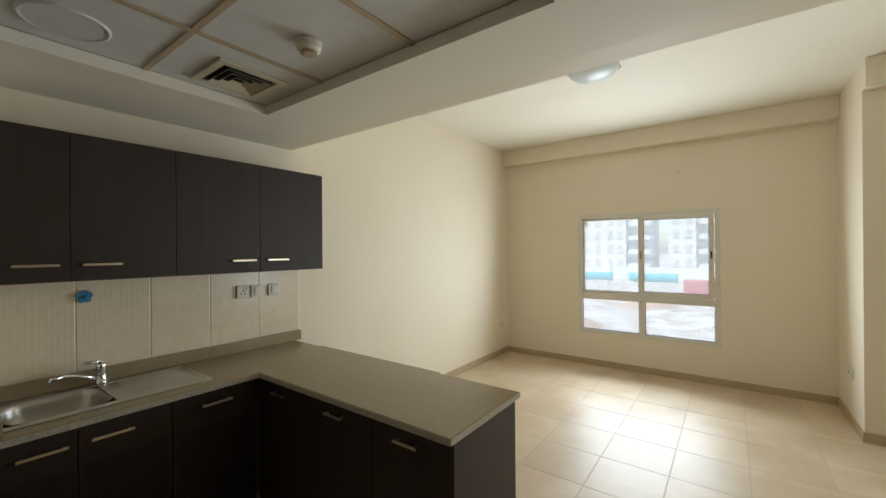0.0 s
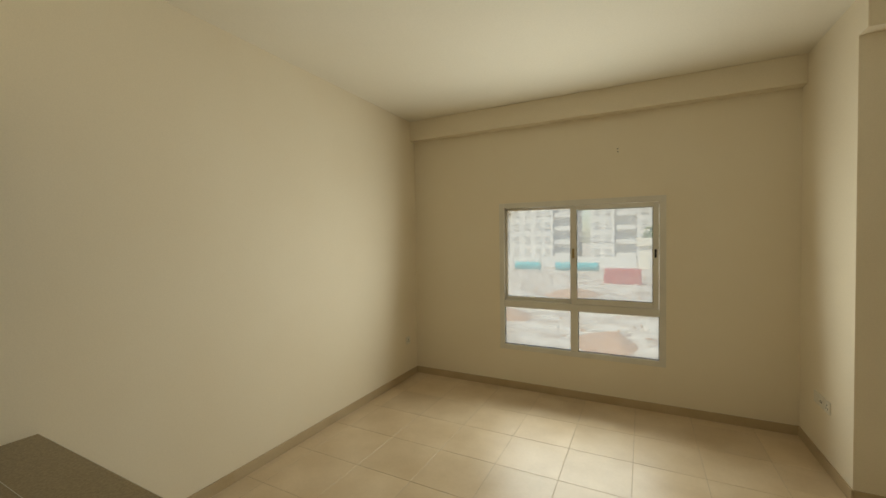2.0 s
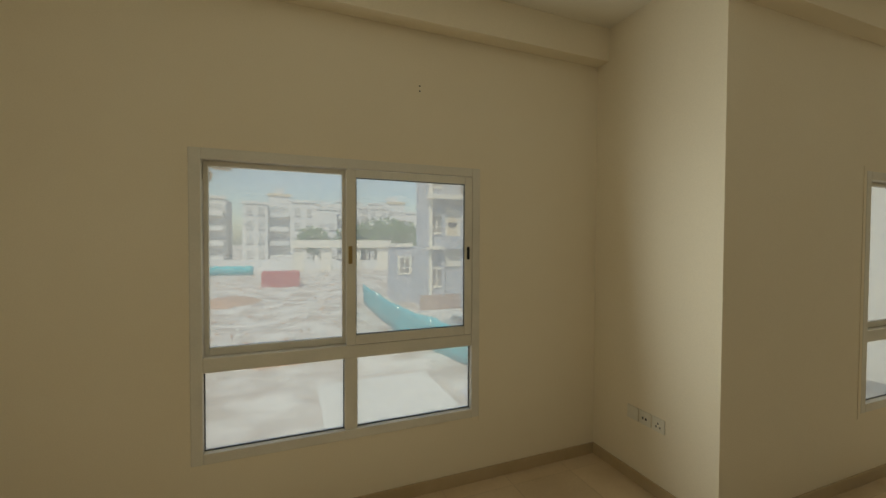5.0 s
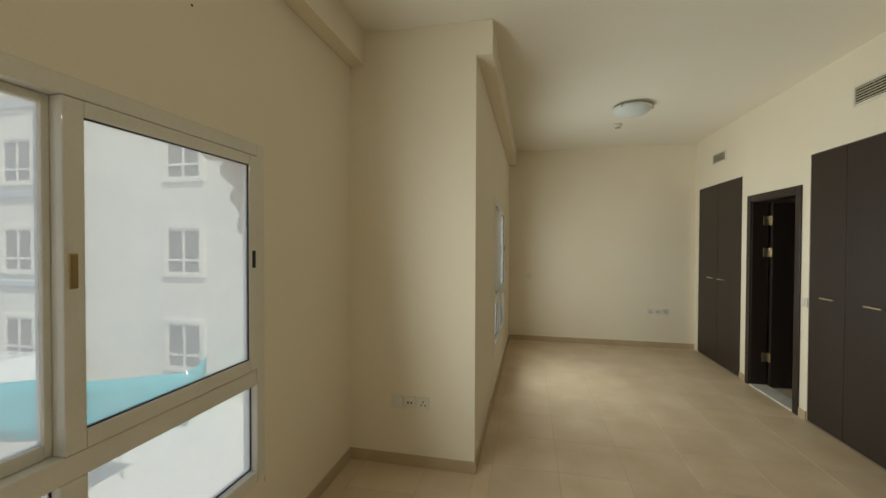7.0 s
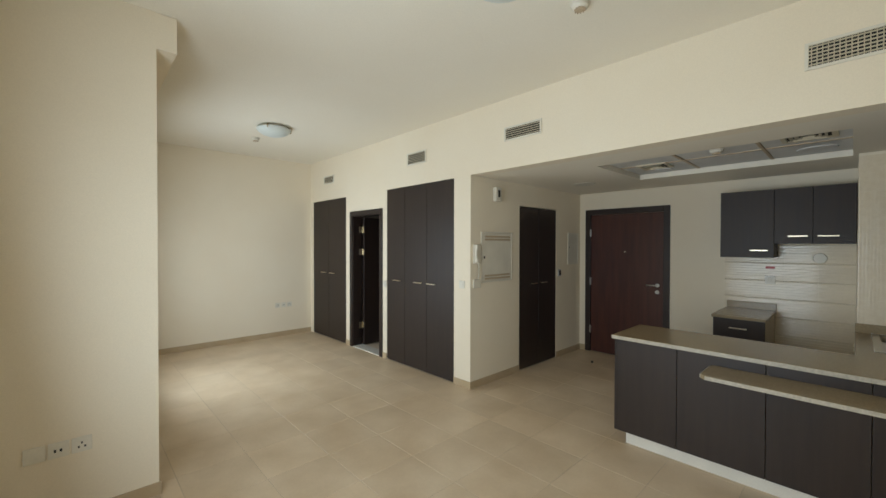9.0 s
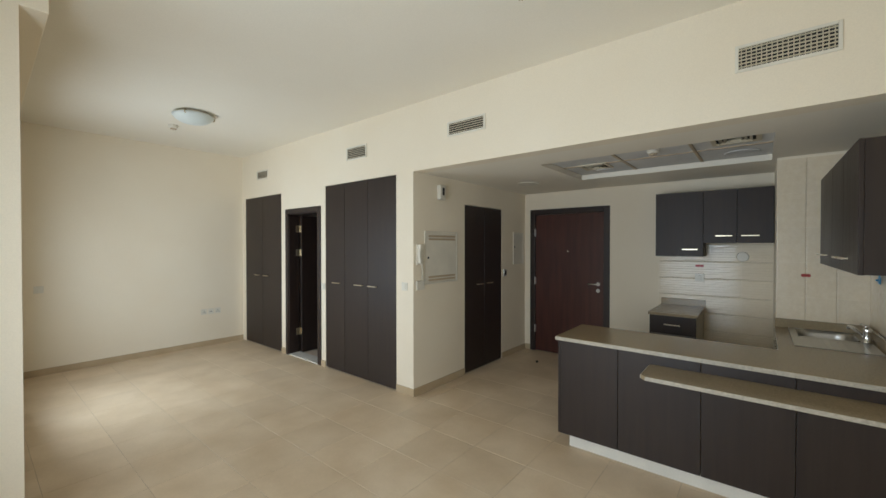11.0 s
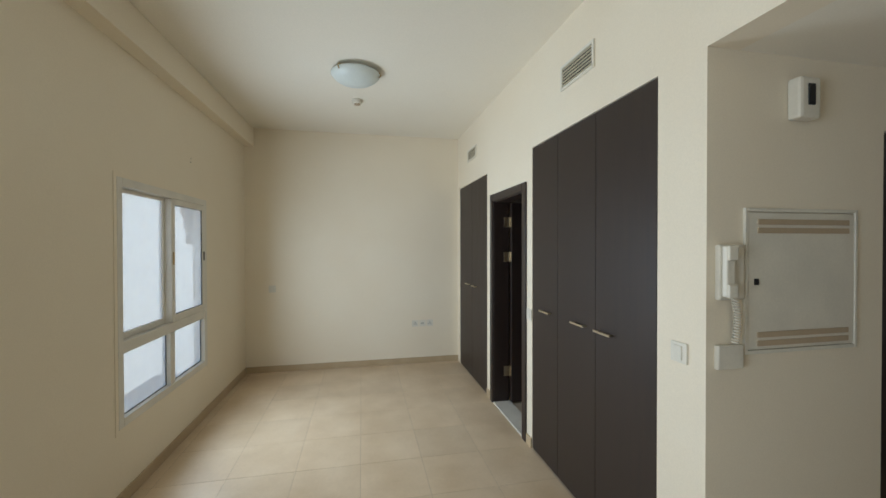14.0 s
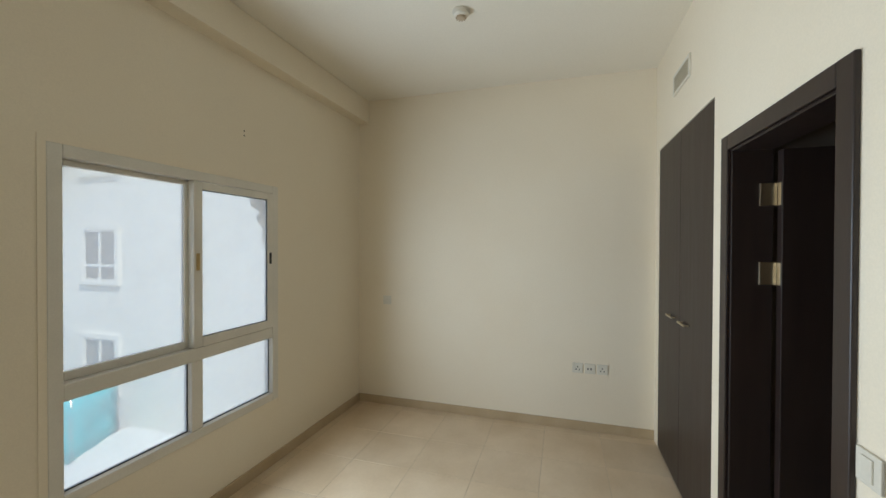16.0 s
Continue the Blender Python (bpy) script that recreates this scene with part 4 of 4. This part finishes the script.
bm = bmesh.new()
for k in range(420):
    x, y, s = rng.uniform(-16, 7), rng.uniform(15, 58), rng.uniform(0.06, 0.2)
    g = bmesh.ops.create_icosphere(bm, subdivisions=1, radius=s, matrix=pose(x, y, ground_z(x, y), 33 * k, 21 * k, 57 * k) @ Matrix.Diagonal((1, rng.uniform(0.6, 1.5), rng.uniform(0.3, 0.6), 1)))
tagged(finish("brick_rubble", bm, MOUND, (0, 30, GZ)), "scattered reddish broken brick and clods on sand", "rubble", kind="stuff")

# teal net fence
fe = thing("net_fence", (8, 14, GZ), "teal shade-net fence on thin posts", "fence")
FP = [(7.0, 29.5), (6.95, 24.0), (7.0, 18.7), (7.55, 14.8), (8.5, 11.0), (9.9, 7.9), (11.4, 8.7)]
bm = bmesh.new()
cols = []
for (x0, y0), (x1, y1) in zip(FP, FP[1:]):
    n = max(4, int(math.hypot(x1 - x0, y1 - y0) / 0.35))
    for k in range(n):
        cols.append((x0 + (x1 - x0) * k / n, y0 + (y1 - y0) * k / n, k / n))
cols.append((*FP[-1], 0.0))
lattice = []
for x, y, q in cols:
    sag = 0.10 * math.sin(q * math.pi) + 0.05 * noise.noise(Vector((x, y, 0)))
    lattice.append([bm.verts.new((x + 0.10 * noise.noise(Vector((x * 1.7, y * 1.7, h * 2.0))), y + 0.10 * noise.noise(Vector((y * 1.7, x * 1.7, h * 2.0 + 9))), GZ + 0.05 + h * (1.55 - sag))) for h in (0, 0.25, 0.5, 0.75, 1)])
for a, b in zip(lattice, lattice[1:]):
    for k in range(4):
        bm.faces.new((a[k], b[k], b[k + 1], a[k + 1])).smooth = True
net = finish("net", bm, NET, (8, 14, GZ), fe)
sol = net.modifiers.new("thick", "SOLIDIFY")
sol.thickness = 0.012
for x, y in FP:
    bm = bmesh.new()
    add_cyl(bm, (x, y, GZ + 0.83), 0.025, 0.025, 1.66, "z", 10)
    finish("post", bm, STEEL, (x, y, GZ), fe)

# folding table with a cup
ft = thing("folding_table", (6.9, 7.5, GZ + 0.1), "grey folding table standing outdoors", "table")
bm = bmesh.new()
add_box(bm, 6.0, 7.8, 7.15, 7.95, GZ + 0.81, GZ + 0.85, 0.01)
finish("top", bm, RENDERG, (6.9, 7.5, GZ + 0.81), ft)
for x in (6.2, 7.6):
    bm = bmesh.new()
    tube(bm, [(x, 7.2, GZ + 0.1), (x, 7.35, GZ + 0.81), (x, 7.75, GZ + 0.81), (x, 7.9, GZ + 0.1)], 0.018, 8)
    finish("leg", bm, STEEL, (x, 7.5, GZ + 0.1), ft)
cu = thing("cup", (6.9, 7.6, GZ + 0.85), "orange plastic cup on the table", "cup")
bm = bmesh.new()
lathe(bm, [(0.05, 0), (0.07, 0.15), (0.062, 0.15), (0.045, 0.01)], 18, (6.9, 7.6, GZ + 0.85))
finish("shell", bm, ORANGE, (6.9, 7.6, GZ + 0.85), cu)


def facade_window(parent, axis, c, a, z, w=1.35, h=1.5, sgn=-1, trim=None):
    """A window standing in a facade plane; axis 'x': plane at x=c, along y; 'y': plane at y=c, along x."""
    t = trim or ALU
    def b(n, p0, p1, z0, z1, d0, d1, mat, par):
        lo, hi = sorted((c + sgn * d0, c + sgn * d1))
        return box(n, lo, hi, p0, p1, z0, z1, mat, par) if axis == "x" else box(n, p0, p1, lo, hi, z0, z1, mat, par)
    win = b("window", a - w / 2, a + w / 2, z, z + h, 0.002, 0.012, DARKGLASS, parent)
    f = 0.07
    for n, p0, p1, z0, z1, d in (("frame", a - w / 2, a - w / 2 + f, z, z + h, 0.05), ("frame", a + w / 2 - f, a + w / 2, z, z + h, 0.05), ("frame", a - w / 2 + f, a + w / 2 - f, z + h - f, z + h, 0.05), ("frame", a - w / 2 + f, a + w / 2 - f, z, z + f, 0.05),
                                 ("frame", a - f / 2, a + f / 2, z + f, z + h - f, 0.045), ("frame", a - w / 2 + f, a + w / 2 - f, z + 0.42, z + 0.5, 0.04)):
        b(n, p0, p1, z0, z1, 0.0, d, t, win)
    for n, p0, p1, z0, z1 in (("surround", a - w / 2 - 0.14, a - w / 2, z - 0.1, z + h + 0.14), ("surround", a + w / 2, a + w / 2 + 0.14, z - 0.1, z + h + 0.14), ("surround", a - w / 2, a + w / 2, z + h, z + h + 0.14), ("sill", a - w / 2, a + w / 2, z - 0.1, z)):
        b(n, p0, p1, z0, z1, 0.0, 0.07, RENDERW, win)
    return win


def building(name, x0, x1, y0, y1, z1, mat, label, parapet=0.5):
    hse = thing(name, ((x0 + x1) / 2, (y0 + y1) / 2, GZ), label, "building")
    box("wall", x0, x1, y0, y1, GZ, z1, mat, hse)
    boxes("roof", [(x0 - 0.1, x1 + 0.1, y0 - 0.1, y0 + 0.15, z1, z1 + parapet), (x0 - 0.1, x1 + 0.1, y1 - 0.15, y1 + 0.1, z1, z1 + parapet), (x0 - 0.1, x0 + 0.15, y0 + 0.15, y1 - 0.15, z1, z1 + parapet), (x1 - 0.15, x1 + 0.1, y0 + 0.15, y1 - 0.15, z1, z1 + parapet)], mat, hse)
    return hse


wg = building("apartment_wing", 11.7, 22, -1.0, 14.3, 9.4, RENDERW, "cream rendered apartment wing with white-framed windows")
for a in (9.8,):
    for z in (0.52, -2.62, 3.66):
        facade_window(wg, "x", 11.7, a, z, 1.35, 1.5)
wg2 = building("apartment_wing", 11.3, 22, 14.3, 18.3, 9.4, RENDERW, "cream rendered apartment wing with grey bands")
for z in (0.52, -2.62, 3.66, 6.8):
    facade_window(wg2, "x", 11.3, 16.4, z, 1.35, 1.5)
    box("band", 11.2, 11.3, 14.3, 18.3, z - 0.52, z - 0.34, RENDERG, wg2)
# grey and cream house beyond
hs = building("grey_house", 11.0, 19, 25.0, 28.0, 7.6, RENDERG, "grey and cream rendered villa with terraces")
box("storey", 9.6, 11.0, 29.0, 32, GZ, 1.0, RENDERG, hs)
box("storey", 11.0, 19, 28.0, 32, GZ, 1.0, RENDERG, hs)
boxes("parapet", [(9.5, 11.0, 28.9, 29.1, 1.0, 1.3), (9.5, 9.7, 29.1, 32, 1.0, 1.3)], RENDERW, hs)
for x0, x1, y0, y1, z0, z1, m in ((12.2, 13.5, 24.9, 25.0, -0.4, 3.9, RENDERW), (12.0, 12.2, 24.75, 25.0, GZ, 7.6, RENDERG), (13.5, 14.9, 24.7, 25.0, GZ, 7.6, RENDERG), (10.8, 15.2, 24.2, 25.0, 4.6, 4.9, RENDERW),
                                  (10.8, 12.0, 24.3, 25.0, 0.9, 1.1, RENDERW), (12.2, 13.5, 24.45, 24.9, 0.9, 1.9, RENDERG), (10.7, 19.1, 24.1, 28.3, 8.1, 8.4, RENDERW), (11.0, 11.2, 24.7, 25.0, GZ, 7.6, RENDERW)):
    box("storey", x0, x1, y0, y1, z0, z1, m, hs)
bm = bmesh.new()
add_cyl(bm, (12.85, 24.92, 2.9), 0.42, 0.42, 0.06, "y", 24)
add_box(bm, 12.43, 13.27, 24.89, 24.95, 1.9, 2.9)
finish("arch", bm, STONE, (12.85, 24.92, 1.9), hs)
for a, z, y in ((11.65, -1.9, 25.0), (11.65, 2.1, 25.0), (11.65, 5.5, 25.0), (14.2, 5.4, 24.7), (14.2, 2.0, 24.7), (10.3, -1.2, 29.0)):
    facade_window(hs, "y", y, a, z, 0.9, 1.3, trim=RENDERW)
lw = thing("terrace_wall", (10, 20, GZ), "low terrace wall of red-brown slatted panels", "wall")
box("base", 8.6, 11.2, 19.6, 19.9, GZ, GZ + 1.0, RENDERF, lw)
for k in range(7):
    box("slat", 8.6, 11.2, 19.6, 19.66, GZ + 1.02 + 0.13 * k, GZ + 1.12 + 0.13 * k, MOUND, lw)


def terrace_block(x0, y0, widths, heights, depth=10):
    """A stepped row of pale flats: bays of uneven height and depth, each with windows, a loggia and a roof hut."""
    b_ = thing("apartment_block", (x0, y0, GZ), "pale stepped apartment block with balconies and roof huts", "building", "far apartment blocks")
    x = x0
    for i, (w, h) in enumerate(zip(widths, heights)):
        y = y0 + (0, 1.6, 0.6)[i % 3]
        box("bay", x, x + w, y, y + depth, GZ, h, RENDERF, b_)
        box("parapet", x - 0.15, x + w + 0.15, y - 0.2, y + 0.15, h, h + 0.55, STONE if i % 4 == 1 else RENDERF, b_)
        if i % 2:
            box("roof_hut", x + w * 0.25, x + w * 0.7, y + 2, y + 6, h, h + 2.0, RENDERF, b_)
        z = GZ + 1.0
        while z + 1.9 < h:
            if i % 3 == 1:
                box("loggia", x + 0.5, x + w - 0.5, y - 0.06, y - 0.01, z, z + 2.0, HAZEGLASS, b_)
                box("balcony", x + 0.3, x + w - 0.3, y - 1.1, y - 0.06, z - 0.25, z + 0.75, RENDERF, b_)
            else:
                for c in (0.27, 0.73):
                    box("window", x + w * c - 0.55, x + w * c + 0.55, y - 0.06, y - 0.01, z + 0.4, z + 1.75, HAZEGLASS, b_)
                    box("sill", x + w * c - 0.7, x + w * c + 0.7, y - 0.22, y, z + 0.25, z + 0.4, RENDERF, b_)
            z += 3.1
        x += w


terrace_block(-72, 92, (6, 4.5, 6, 5, 6, 4.5), (9.5, 11.5, 10.5, 12, 9.5, 8.5))
terrace_block(-36, 88, (5, 4.5, 6, 4.5, 5), (10.5, 11.5, 9.0, 11.5, 10))
terrace_block(-8, 90, (5, 4.5, 5.5, 4.5, 5), (9.2, 11.2, 9.8, 8.4, 10.4))
terrace_block(19, 92, (5, 4.5, 6, 4.5), (9.0, 10.6, 8.2, 9.0))
terrace_block(3, 122, (6, 5, 6, 5, 6, 5, 6), (10, 12, 10.5, 11.5, 13, 11, 10), 14)
# low gatehouse with square openings, and the boundary wall
gh = thing("gatehouse", (10, 68, GZ), "low cream carport with square openings", "building")
for x0, x1 in ((2.0, 3.6), (6.4, 8.2), (11.4, 13.2), (16.2, 18.2)):
    box("pier", x0, x1, 68, 71, GZ, 0.2, RENDERW, gh)
box("roof", 1.6, 18.6, 67.6, 71.4, 0.2, 1.5, RENDERW, gh)
for x0, x1 in ((3.6, 6.4), (8.2, 11.4), (13.2, 16.2)):
    box("sill", x0, x1, 68.2, 68.5, GZ, GZ + 1.5, RENDERF, gh)
bw = thing("boundary_wall", (0, 62, GZ), "low pale boundary wall across the lot", "wall")
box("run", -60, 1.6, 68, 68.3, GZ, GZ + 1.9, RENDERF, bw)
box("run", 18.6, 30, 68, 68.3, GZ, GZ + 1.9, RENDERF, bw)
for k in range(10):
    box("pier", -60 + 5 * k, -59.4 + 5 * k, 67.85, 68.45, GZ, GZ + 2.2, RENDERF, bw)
ff = thing("net_fence", (-9, 61, GZ), "far teal shade-net fence along the lot", "fence")
for x0, x1 in ((-17.0, -12.6), (-10.2, -3.6)):
    bm = bmesh.new()
    n = 14
    cols = [[bm.verts.new((x0 + (x1 - x0) * k / n, 61 + 0.12 * math.sin(k * 1.3), GZ + h * (1.3 + 0.08 * math.sin(k * 2.1)))) for h in (0.02, 0.5, 1.0)] for k in range(n + 1)]
    for p, q in zip(cols, cols[1:]):
        for k in range(2):
            bm.faces.new((p[k], q[k], q[k + 1], p[k + 1])).smooth = True
    far_net = finish("net", bm, NET, (x0, 61, GZ), ff)
    sol = far_net.modifiers.new("thick", "SOLIDIFY")
    sol.thickness = 0.02
    for x in (x0, (x0 + x1) / 2, x1):
        box("post", x - 0.03, x + 0.03, 61.12, 61.18, GZ, GZ + 1.45, STEEL, ff)

cn = thing("skip_container", (0.5, 44, GZ), "red ribbed steel container on the lot", "container")
box("body", -1.4, 2.4, 43, 45, GZ, GZ + 1.7, RED, cn, 0.05)
for k in range(9):
    box("rib", -1.2 + 0.42 * k, -1.12 + 0.42 * k, 42.93, 43, GZ + 0.1, GZ + 1.6, RED, cn)

car = thing("parked_car", (10.1, 15.6, GZ), "white parked saloon car by the building", "car")
plate("body", [(13.5, GZ + 0.35), (17.7, GZ + 0.35), (17.75, GZ + 0.8), (16.9, GZ + 0.95), (16.2, GZ + 1.4), (14.8, GZ + 1.42), (14.1, GZ + 1.0), (13.45, GZ + 0.85)], "yz", 9.3, 10.9, CARPAINT, car)
for y in (14.3, 16.9):
    for x in (9.32, 10.88):
        bm = bmesh.new()
        add_cyl(bm, (x, y, GZ + 0.32), 0.32, 0.32, 0.2, "x", 24)
        finish("wheel", bm, BLACK, (x, y, GZ), car)
plate("side_glass", [(14.35, GZ + 1.0), (16.45, GZ + 1.0), (16.1, GZ + 1.34), (14.85, GZ + 1.36)], "yz", 9.292, 9.3, DARKGLASS, car)


def tree(x, y, h, r, seed):
    t = thing("tree", (x, y, GZ), "leafy green tree beyond the lot", "tree", "trees")
    rg = random.Random(seed)
    bm = bmesh.new()
    tube(bm, [(x, y, GZ - 0.1), (x + 0.1, y, GZ + h * 0.3), (x, y + 0.1, GZ + h * 0.6)], 0.14, 10)
    for k in range(6):
        a = k * 1.05
        tube(bm, [(x, y, GZ + h * 0.4), (x + r * 0.35 * math.cos(a), y + r * 0.35 * math.sin(a), GZ + h * 0.62), (x + r * 0.65 * math.cos(a), y + r * 0.65 * math.sin(a), GZ + h * 0.78)], 0.05, 6)
    finish("trunk", bm, BARK, (x, y, GZ), t)
    bm = bmesh.new()
    for k in range(1100):
        d = Vector((rg.gauss(0, 1), rg.gauss(0, 1), rg.gauss(0, 0.8))).normalized() * rg.uniform(0.45, 1.0) ** 0.6
        q = 1 + 0.35 * noise.noise(d * 2 + Vector((seed, 0, 0)))
        c = Vector((x, y, GZ + h * 0.66)) + Vector((d.x * r * q, d.y * r * q, d.z * h * 0.34 * q))
        m = Matrix.LocRotScale(c, Euler((rg.uniform(0, 6), rg.uniform(0, 6), rg.uniform(0, 6))), None)
        s = rg.uniform(0.2, 0.45)
        vs = [bm.verts.new(m @ Vector(p)) for p in ((-s, 0, 0), (0, -s * 0.45, 0.03), (s, 0, 0), (0, s * 0.45, 0.03))]
        bm.faces.new(vs)
    tagged(finish("crown", bm, LEAF, (x, y, GZ), t), kind="stuff")


for k, (x, y, h, r) in enumerate(((16.0, 75, 9.2, 4.0), (19.5, 73, 9.6, 4.2), (23.0, 75, 9.0, 4.0), (13.0, 76, 8.2, 3.6), (5.5, 75, 7.6, 2.8))):
    tree(x, y, h, r, k + 3)


def bracket(x0, side, y, label="scalloped sandstone bracket on the outer window head"):
    """Carved head piece outside a window: a scalloped plate hanging by its corner."""
    b_ = thing("carved_bracket", (x0, y, 2.05), label, "bracket", "carved window brackets")
    pts = [(0, 2.25), (0, 1.62)]
    for k in range(9):
        a = radians(-90 + 20 * k)
        pts.append((-0.03 - 0.03 * math.cos(a), 1.66 + 0.05 * math.sin(a)))
    for cx, cz, r in ((-0.07, 1.80, 0.06), (-0.13, 1.92, 0.065), (-0.24, 1.99, 0.06)):
        for k in range(7):
            a = radians(-80 + 170 * k / 6)
            pts.append((cx - r * math.cos(a) * 0.7, cz + r * math.sin(a) * 0.7))
    pts += [(-0.34, 2.05), (-0.36, 2.25)]
    plate("plate", [(x0 + side * a, b) for a, b in pts], "xz", y, y + 0.07, STONE, b_)
    return b_


bracket(2.73, 1, YN + TH + 0.02)
bracket(0.90, -1, YN + TH + 0.02)
swing(bracket(6.33, 1, YM + TH + 0.02))
swing(bracket(4.77, -1, YM + TH + 0.02))

# ---- tiles ----
def tile_mesh(name, w, h, t, mat, bev=0.0025):
    """A flat tile in the xy plane with softened top edges, its middle at the origin."""
    bm = bmesh.new()
    a, b = w / 2, h / 2
    lo = [bm.verts.new(p) for p in ((-a, -b, 0), (a, -b, 0), (a, b, 0), (-a, b, 0))]
    mi = [bm.verts.new((v.co.x, v.co.y, t - bev)) for v in lo]
    hi = [bm.verts.new((v.co.x - math.copysign(bev, v.co.x), v.co.y - math.copysign(bev, v.co.y), t)) for v in lo]
    for p, q in ((lo, mi), (mi, hi)):
        for k in range(4):
            bm.faces.new((p[k], p[(k + 1) % 4], q[(k + 1) % 4], q[k]))
    bm.faces.new(hi)
    me = bpy.data.meshes.new(name)
    bm.to_mesh(me)
    bm.free()
    me.materials.append(mat)
    return me


floor = bpy.data.objects["floor"]
P, G = 0.4495, 0.0022
meshes = {}
def lay(x0, x1, y0, y1):
    w, h = round(x1 - x0 - G, 3), round(y1 - y0 - G, 3)
    if w < 0.01 or h < 0.01:
        return
    if (w, h) not in meshes:
        meshes[w, h] = tile_mesh("floor_tile", w, h, 0.006, FLOOR, 0.0012)
    put(new("floor_tile", meshes[w, h]), ((x0 + x1) / 2, (y0 + y1) / 2, -0.006), floor)


for i in range(-8, 12):
    for j in range(-9, 7):
        x0, y0 = 2.80 + P * i, -2.37 + P * j
        x1, y1 = x0 + P, y0 + P
        x0, x1, y0, y1 = max(x0, XW), min(x1, XE), max(y0, YK), min(y1, YN)
        if x0 >= x1 or y0 >= y1:
            continue
        if x1 > XP and y1 > YM:
            if x0 < XP:
                lay(x0, XP, max(y0, YM), y1)
            y1 = min(y1, YM)
        if y0 < YS and x1 > XB:
            if x0 < XB:
                lay(x0, XB, y0, min(y1, YS))
            y0 = max(y0, YS)
        if x0 < x1 and y0 < y1:
            lay(x0, x1, y0, y1)


def ribbed_tile(name, w, h, t, ribs, mat, up, soft=0.3):
    """A wall tile in the xz plane with raised ribs; up: ribs run upright."""
    bm = bmesh.new()
    n = ribs * 4
    L = w if up else h
    prof = [(-L / 2 + L * k / n, t * (1 - soft + soft * abs(math.sin(math.pi * ribs * k / n)))) for k in range(n + 1)]
    rows = []
    for s, d in prof:
        rows.append([bm.verts.new((s, -d, -h / 2) if up else (-w / 2, -d, s)), bm.verts.new((s, -d, h / 2) if up else (w / 2, -d, s))])
    for a, b in zip(rows, rows[1:]):
        bm.faces.new((a[0], a[1], b[1], b[0])).smooth = True
    rim = [bm.verts.new(p) for p in ((-w / 2, 0, -h / 2), (w / 2, 0, -h / 2), (w / 2, 0, h / 2), (-w / 2, 0, h / 2))]
    bm.faces.new(rim)
    first, final = rows[0], rows[-1]
    if up:
        bm.faces.new((rim[0], rim[3], first[1], first[0])), bm.faces.new((rim[1], rim[2], final[1], final[0]))
    else:
        bm.faces.new((rim[0], rim[1], first[1], first[0])), bm.faces.new((rim[3], rim[2], final[1], final[0]))
    me = bpy.data.meshes.new(name)
    bmesh.ops.recalc_face_normals(bm, faces=bm.faces)
    bm.to_mesh(me)
    bm.free()
    me.materials.append(mat)
    return me


def tile_field(parent, mesh, origin, along, turn, na, nz, w, h, skip=None):
    for i in range(na):
        for k in range(nz):
            p = Vector(origin) + Vector(along) * (w * (i + 0.5)) + Vector((0, 0, h * (k + 0.5)))
            if skip and skip(p):
                continue
            ob = put(new("wall_tile", mesh), p, parent)
            ob.rotation_euler = (0, 0, radians(turn))


TW, TZ = 0.288, 0.2
flat = ribbed_tile("wall_tile", 0.267, TZ - 0.003, 0.008, 7, KTILE, False)
tile_field(bpy.data.objects["wall_back"], flat, (0.50, YK, 0), (1, 0, 0), 180, 4, 9, 0.27, TZ, lambda p: p.z > 1.75)
upr = ribbed_tile("wall_tile", 0.190, 0.30 - 0.002, 0.0045, 9, MOSAIC, True, 0.16)
tile_field(bpy.data.objects["wall_kitchen_column"], upr, (XW, -5.29, CT - 0.03), (1, 0, 0), 180, 3, 5, 0.192, 0.30)
side = ribbed_tile("wall_tile", 0.33 - 0.001, TZ - 0.001, 0.005, 14, MOSAIC, True, 0.06)
tile_field(bpy.data.objects["wall_west"], side, (XW, -5.28, CT - 0.02), (0, 1, 0), 90, 5, 3, 0.33, TZ)
